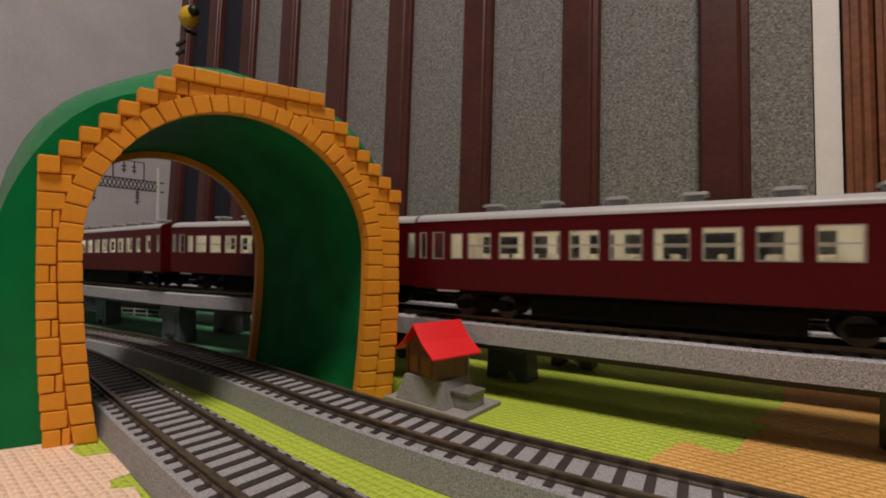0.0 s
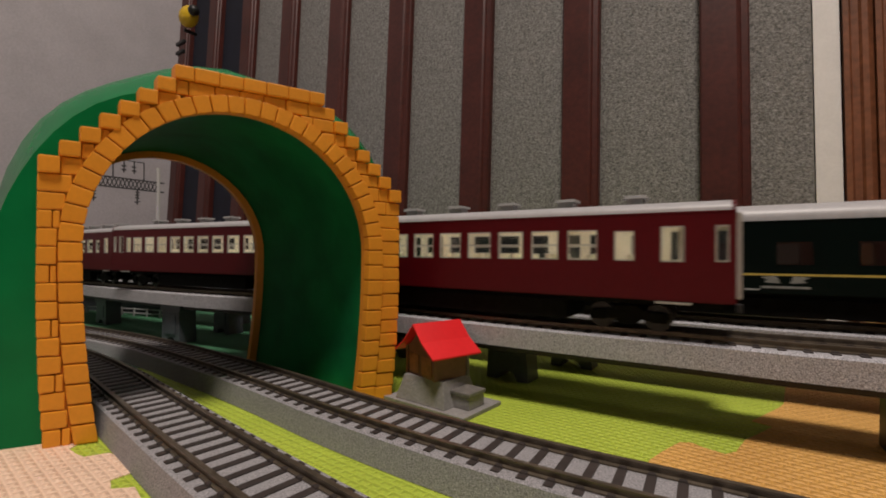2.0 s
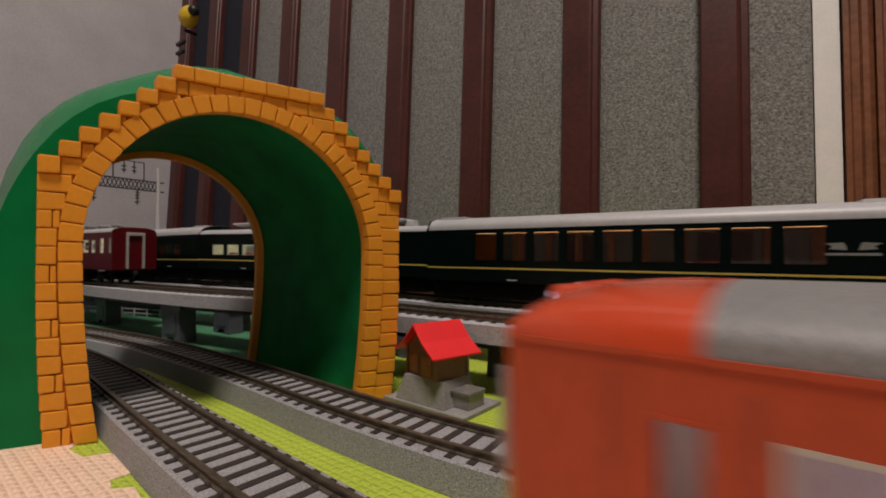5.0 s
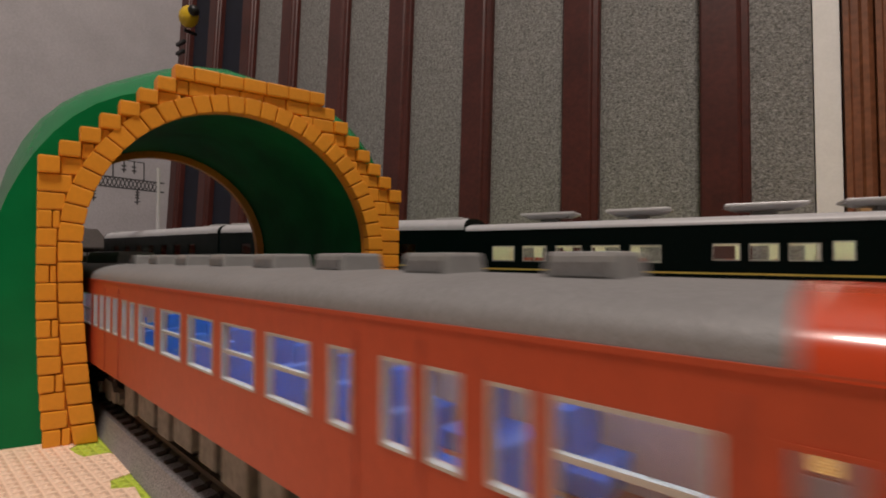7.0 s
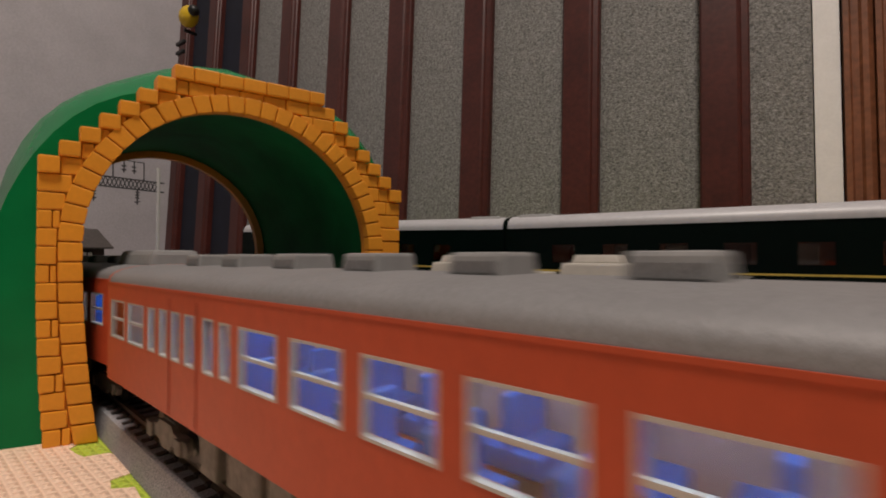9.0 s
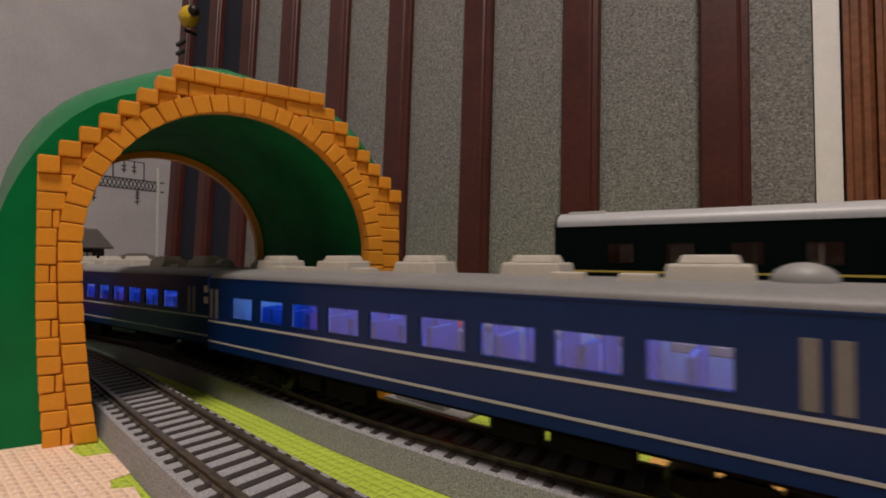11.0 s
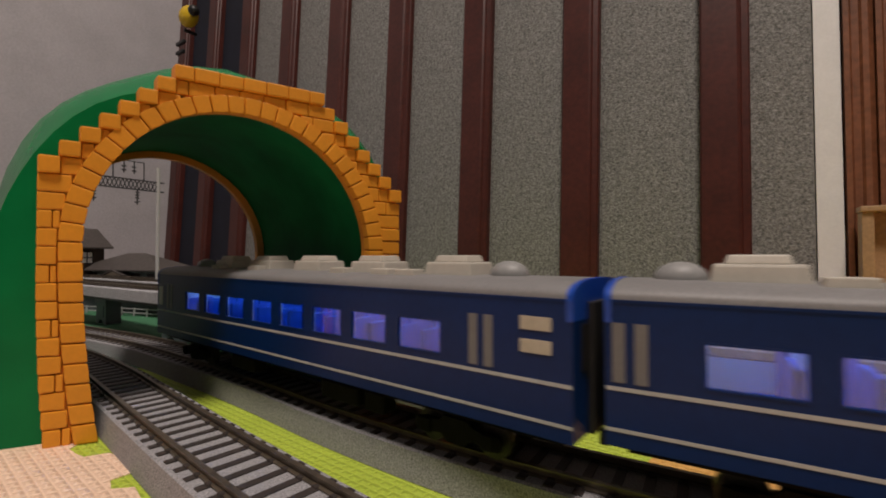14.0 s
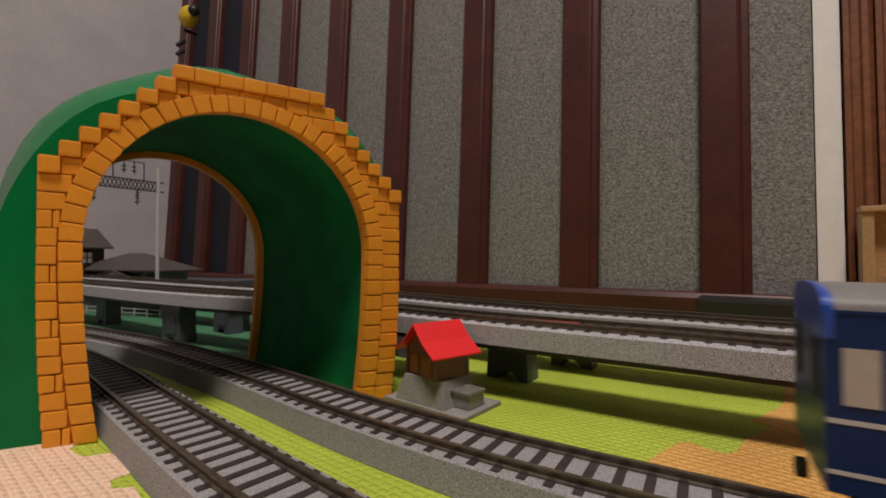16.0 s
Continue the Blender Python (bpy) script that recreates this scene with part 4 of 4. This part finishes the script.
def green_coach(kind):
    if kind == "dining":
        wins = [(-100 + 19.3 * i, -86 + 19.3 * i, 26.2, 34.8) for i in range(5)] + [(13 + 14.2 * i, 23.6 + 14.2 * i, 27.6, 35.2) for i in range(3)] + [(56, 63, 28, 36)]
        car = coach("railway_coach", "deep green dining coach with silver roof and bright windows", "green coaches", GREEN_L, wins, GREEN_BODY, ROOF_SILVER, LED_PALE,
                    CREAM_IN, SEAT_RED, roof_h=5.0, gutter=44.0, tray=3, pitch=20, seat_h=5)
        for x in (-70, -21, 34, 78):
            roof_unit("roof_tray", [(x - 11, x + 11, -5, 5, 51.2, 53.2, -4.0, 0.2), (x - 16, x + 16, -9, 9, 53.2, 54.6, 0.3, 0.3)], SILVER, car)
            roof_unit("tray_foot", [(x - 5, x + 5, -4, 4, 48.2, 51.6, 0, 0.2)], AC_GREY, car)
        roof_unit("roof_horn", [(92, 101, -4, 4, 48.4, 53.6, 1.0, 1.2)], SILVER, car)
    elif kind == "lounge":
        wins = [(67 - 19 * i, 82 - 19 * i, 26, 43) for i in range(9)]
        car = coach("railway_coach", "deep green lounge coach with tall amber-lit windows", "green coaches", GREEN_L, wins, GREEN_BODY, ROOF_SILVER, LED_AMBER, WOOD_IN,
                    SEAT_RED, roof_h=8.5, gutter=45.0, tray=3, glass=GLASS_SMOKE, pitch=19, seat_h=3, frames=GREEN_BODY)
    else:
        wins = [(-92 + 27 * i, -79 + 27 * i, 25.5, 36) for i in range(7)]
        car = coach("railway_coach", "deep green sleeping coach with silver roof and dim amber windows", "green coaches", GREEN_L, wins, GREEN_BODY, ROOF_SILVER, LED_DIM,
                    WOOD_IN, SEAT_RED, roof_h=8.5, gutter=45.0, tray=3, glass=GLASS_SMOKE, frames=GREEN_BODY, pitch=27, seat_h=8)
    if kind != "dining":
        for x in (-104, 104):
            roof_unit("roof_hatch", [(x - 12, x + 12, -13.5, 13.5, 49.4, 54.0, 2.6, 0.4)], AC_GREY, car)
    stripe(car, GREEN_L, 35.6, 21.4, 0.9, GOLD)
    for x, dz in {"sleeping": ((-8, -14.8),), "lounge": ((90, 0.0),), "dining": ()}[kind]:
        for y in (-18.0, 17.8):
            bm = bm_new()
            for g in (-1, 1):
                prism(bm, [(x + g * 1.8, 32.4 + dz), (x + g * 7.4, 32.8 + dz), (x + g * 6.4, 34.0 + dz), (x + g * 8.8, 35.2 + dz), (x + g * 3.0, 35.6 + dz), (x + g * 2.2, 34.0 + dz)],
                      y, y + 0.2, lambda u, v, q: (u, q, v))
            box(bm, x - 8.6, x + 8.6, y, y + 0.2, 30.2 + dz, 31.2 + dz)
            tagged(part("emblem", bm, EMBLEM, car, "small pale winged emblem"), kind="stuff")
    bm = bm_new()
    for x in (-60, -20, 30, 64):
        box(bm, x - 3, x + 3, -18.0, -17.6, 14.4, 15.0)
    part("step_plate", bm, WHITE_STRIPE, car)
    gangway(car, GREEN_L / 2, GREEN_L / 2 + 1.8, DARK_RUBBER)
    gangway(car, -GREEN_L / 2 - 1.8, -GREEN_L / 2, DARK_RUBBER)
    return car


# blue coaches
BLUE_L = 238.0


def blue_coach(tail=False):
    h = BLUE_L / 2
    first, gap = (36.2, 21.2) if tail else (19.3, 20.6)
    wins = [(-h + first + gap * i, -h + first + gap * i + 16.2, 28.0, 37.2) for i in range(8 if tail else 9)]
    car = coach("railway_coach", "deep blue end coach with white lines and a guard's door" if tail else "deep blue sleeping coach with white lines and blue-lit windows", "blue coaches", BLUE_L, wins, BLUE_BODY, ROOF_GREY, LED_BLUE, PALE_IN,
                SEAT_BLUE, roof_h=4.4, gutter=44.8, glass=GLASS_BLUE, frames=BLUE_BODY, pitch=11.3, seat_h=10.5, sill=13.0, gear=0.5)
    stripe(car, BLUE_L, 35.6, 25.6, 0.85, WHITE_STRIPE)
    stripe(car, BLUE_L, 35.6, 16.6, 0.75, WHITE_STRIPE)
    for x in ((-67, -33, 3, 39, 75) if tail else (-90, -49, -8, 33, 76)):
        roof_unit("roof_unit", [(x - 9.2, x + 9.2, -6.8, 6.8, 48.0, 52.9, 0.8, 0.6), (x - 6.2, x + 6.2, -5, 5, 52.9, 55.0, 0.8, 0.4)], AC_CREAM, car)
    for x in ((-66, -31, 28, 50, 61) if tail else (-76, -62, -29, 45, 62)):
        roof_unit("small_roof_unit", [(x - 4.4, x + 4.4, -11, -5, 47.4, 50.6, 0.4, 0.3)], AC_CREAM, car)
    for x in (-100 if tail else -105, 93):
        bm = bm_new()
        bmesh.ops.create_uvsphere(bm, u_segments=16, v_segments=10, radius=1)
        bmesh.ops.scale(bm, vec=(6, 5, 4.2), verts=bm.verts)
        bmesh.ops.translate(bm, vec=(x, 0, 49.2), verts=bm.verts)
        part("roof_dome", bm, AC_GREY, car, smooth=True)
    for x, k in ((h - 24, 1), (-h + (17 if tail else 5.5), 1)):
        for y in (-18.0, 17.8):
            for d in (-3.9, 0.7):
                bm = bm_new()
                box(bm, x + d, x + d + 2.6, y, y + 0.2, 27.0, 40.0, bevel=0.05)
                part("door_window", bm, ROOF_GREY, car, "narrow grey door window")
    for y in (-18.0, 17.8):
        for z in (32.0, 37.4):
            bm = bm_new()
            box(bm, h - 13, h - 5, y, y + 0.2, z, z + 3.2, bevel=0.08)
            part("destination_plate", bm, BEIGE, car, "pale destination plate")
        if tail:
            bm = bm_new()
            box(bm, -h + 2.5, -h + 7.5, y, y + 0.2, 28.5, 38.5)
            part("guard_window", bm, FRAME_PALE, car, "pale guard's window")
    for sgn in (-1, 1):
        bm = bm_new()
        x0, x1 = sorted((sgn * (h + 0.05), sgn * (h - 1.4)))
        sec = [(y * 1.012, 44.8 + z * 1.03) for y, z in roof_section(35.6, 4.4)]
        prism(bm, sec + [(17.95, 40), (-17.95, 40)], x0, x1, lambda u, v, q: (q, u, v))
        part("roof_edge", bm, BLUE_BRIGHT, car, "bright blue roof edge")
        bm = bm_new()
        x0, x1 = sorted((sgn * (h + 0.1), sgn * (h + 0.3)))
        box(bm, x0, x1, -13, -7, 28, 39)
        box(bm, x0, x1, 7, 13, 28, 39)
        part("end_window", bm, DARK_RUBBER, car)
    # solid dark block added to make the gap between coaches look shaded
    for x0, x1 in ((h, h + 1.7),) + (() if tail else ((-h - 1.7, -h),)):
        bm = bm_new()
        box(bm, x0, x1, -9, 9, 13, 44, bevel=0.5)
        part("gap_block", bm, DARK_RUBBER, car, "dark block filling the shaded gap between coaches")
    return car


# vermilion railcars
VERM_L = 250.0


def vermilion_car(cab):
    """cab: 1 with its cab towards +x, -1 towards -x."""
    h = VERM_L / 2
    wins = []
    tall, wide = (30.0, 41.4), (30.0, 41.2)
    bar = (30.2, 41.2)
    # offsets from the cab end: side windows, narrow sashes, door windows
    plan = [(13.5, 17.5, (26.5, 41.5)), (22, 35.4, wide), (37.8, 42.6, bar), (46.6, 51.6, tall), (54.4, 59.6, tall), (66, 71.2, tall)]
    plan += [(76.3 + 17.9 * k, 89.7 + 17.9 * k, wide) for k in range(5)]
    plan += [(165.1, 169.6, bar), (172.7, 177.6, tall), (182.4, 187.6, tall), (190.6, 195.8, tall), (198.8, 203.9, tall), (207, 212.2, bar), (216, 229.4, wide)]
    if cab > 0:
        plan += [(232.8, 246.2, wide)]
    for a, b, (c, d) in plan:
        wins.append((h - b, h - a, c, d) if cab > 0 else (-h + a, -h + b, c, d))
    car = coach("railcar", "vermilion railcar with grey roof, white light inside and blue seats", "vermilion railcars", VERM_L, wins, VERM_BODY, ROOF_GREY, LED_COOL,
                PINK_IN, SEAT_BLUE, sash=True, gutter=46.4, roof_h=5.6, pitch=17.9, seat_h=6, sill=16.4, under=UNDER_GREY, frames=FRAME_PALE, cab=cab)
    car["category"] = "railcar"
    for x in [cab * (87 - 26 * i) for i in range(7)] + ([-93] if cab > 0 else []):
        roof_unit("roof_unit", [(x - 5.2, x + 5.2, -5.2, 5.2, 51.3, 55.2, 0.5, 0.6)], AC_GREY, car)
        roof_unit("unit_grille", [(x - 4.0, x + 4.0, -5.3, 5.3, 52.2, 53.9, 0.05, 0)], ROOF_GREY, car)
        roof_unit("unit_foot", [(x - 3.4, x + 3.4, -4.0, 4.0, 49.6, 51.5, 0, 0)], UNDER, car)
    if cab < 0:
        roof_unit("roof_housing", [(h - 37, h - 4, -9, 9, 50.2, 57.0, 1.2, 1.8)], AC_GREY, car)
    # rounded cab front: the roof droops towards a curved face
    bm = bm_new()
    rings = []
    for x, drop, nar in ((h - 17, 1.03, 1.01), (h - 12, 1.03, 1.01), (h - 7, 0.97, 1.005), (h - 3, 0.85, 0.99), (h, 0.66, 0.96), (h + 1.6, 0.42, 0.90)):
        rings.append([bm.verts.new((cab * x, y * nar, 46.3 + z * drop)) for y, z in roof_section(35.6, 5.6, 16)])
    for r0, r1 in zip(rings, rings[1:]):
        for a, b, d, e in zip(r0, r0[1:], r1[1:], r1):
            bm.faces.new((a, b, d, e))
    bm.faces.new(rings[0])
    bm.faces.new(rings[-1])
    part("cab_roof", bm, VERM_BRIGHT, car, "glossy vermilion cab roof", smooth=True)
    bm = bm_new()
    face = [(-17.8, 0.0), (-16.2, 1.5), (-12, 2.3), (-6, 2.7), (6, 2.7), (12, 2.3), (16.2, 1.5), (17.8, 0.0)]
    prism(bm, face, 16, 46.4, lambda u, v, q: (cab * (h + v), u, q))
    part("cab_front", bm, VERM_BRIGHT, car, "rounded vermilion cab front")
    for y0, y1 in ((-15.5, -6), (6, 15.5)):
        bm = bm_new()
        k = 1.75 if abs(y0 + y1) > 1 else 2.7
        x0, x1 = sorted((cab * (h + 1.0), cab * (h + 2.85)))
        box(bm, x0, x1, y0, y1, 31.5, 42.5, bevel=0.3)
        win = part("windscreen", bm, SCREEN_LIT_LOOK, car, "glossy windscreen coloured pale as if lit from inside")
        bm = bm_new()
        x0, x1 = sorted((cab * (h + 2.8), cab * (h + 3.0)))
        box(bm, x0, x1, y0, y1, 30.4, 31.4)
        part("frame_bar", bm, FRAME_PALE, win)
    for y in (-4.2, 4.2):
        bm = bm_new()
        tube(bm, (cab * (h - 4), y, 49.6), (cab * (h + 1.2), y, 49.0), 2.0, 16)
        lamp = part("headlight", bm, VERM_BRIGHT, car)
        bm = bm_new()
        tube(bm, (cab * (h + 1.2), y, 49.0), (cab * (h + 1.6), y, 48.95), 1.5, 16)
        part("lens", bm, HEADLIGHT, lamp, "glowing headlight lens")
    gangway(car, *sorted((cab * (h + 2.6), cab * (h + 3.4))), VERM_BRIGHT, z1=43, half=5.5)
    gangway(car, *sorted((-cab * h, -cab * (h + 1.8))), DARK_RUBBER)
    # doors and plates
    for a, b in ((52.6, 65), (181, 197), (10, 20.5)):
        for y in (-17.98, 17.88):
            for e in (a, b):
                bm = bm_new()
                xx = (h - e) if cab > 0 else (-h + e)
                box(bm, xx - 0.25, xx + 0.25, y, y + 0.1, 17, 44.5)
                part("door_joint", bm, SEAT_RED, car)
    xx = h - 7.5
    for y in (-18.0, 17.8):
        if cab < 0:
            bm = bm_new()
            box(bm, xx - 3.8, xx + 3.8, y, y + 0.2, 33, 37.5)
            part("destination_plate", bm, UNDER_GREY, car, "grey destination plate")
    return car


# ---- how the trains run ----
def rows_for(line, centre, half=78.0):
    """Rows for walk(): the car rides on its two bogies along the line; centre(t) is its middle."""
    rows = []
    for k in range(81):
        t = k * 0.2
        s = centre(t)
        a, b = Vector(spot(line, s - half)), Vector(spot(line, s + half))
        d = b - a
        m = Matrix.Translation((a + b) / 2 * MM) @ Euler((0, -math.atan2(d.z, d.xy.length), math.atan2(d.y, d.x))).to_matrix().to_4x4()
        rows.append((t, m))
    return rows


REF_HIGH = mid_arc(HIGH, 130.2)
REF_FAR = mid_arc(HIGH_FAR, 104.3)
REF_SECOND = mid_arc(SECOND, -67.0)
REF_FRONT = mid_arc(FRONT, -33.0) - 2.0


def red_end(t):
    return REF_HIGH + 8.0 - 150.0 * (t - 1.8)


def green_tail(t):
    return REF_FAR + 3.0 + 0.135e3 * (t - 11.3)


def blue_joint(t):
    return REF_SECOND + 2.0 + (0.1395e3 if t > 11.3 else 0.133e3) * (t - 11.3)


def vermilion_end(t):
    """The coupled end of the second railcar."""
    return REF_FRONT - 315.0 - 232.0 * (t - 7.75)


def motions():
    first = maroon_coach()
    cars = [first] + [copy_thing(first, Matrix()) for k in range(5)]
    for k, car in enumerate(cars):
        walk(car, rows_for(HIGH, lambda t, k=k: red_end(t) - RED_L / 2 - 220.0 * k, 66))
    bed = green_coach("sleeping")
    beds = [bed] + [copy_thing(bed, Matrix()) for k in range(4)]
    cars = beds[:2] + [green_coach("dining"), green_coach("lounge")] + beds[2:]
    for k, car in enumerate(cars):
        walk(car, rows_for(HIGH_FAR, lambda t, k=k: green_tail(t) + GREEN_L / 2 + 241.0 * k))
    first = blue_coach()
    cars = [blue_coach(True), first] + [copy_thing(first, Matrix()) for k in range(2)]
    for k, car in enumerate(cars):
        walk(car, rows_for(SECOND, lambda t, k=k: blue_joint(t) + BLUE_L / 2 + 2 + 241.5 * (k - 2)))
    lead, trail = vermilion_car(-1), vermilion_car(1)
    cars = [lead, trail, copy_thing(lead, Matrix()), copy_thing(trail, Matrix())]
    for car, mid in zip(cars, (-129.0, 125.0, 397.0, 651.0)):
        walk(car, rows_for(FRONT, lambda t, mid=mid: vermilion_end(t) + mid))


motions()
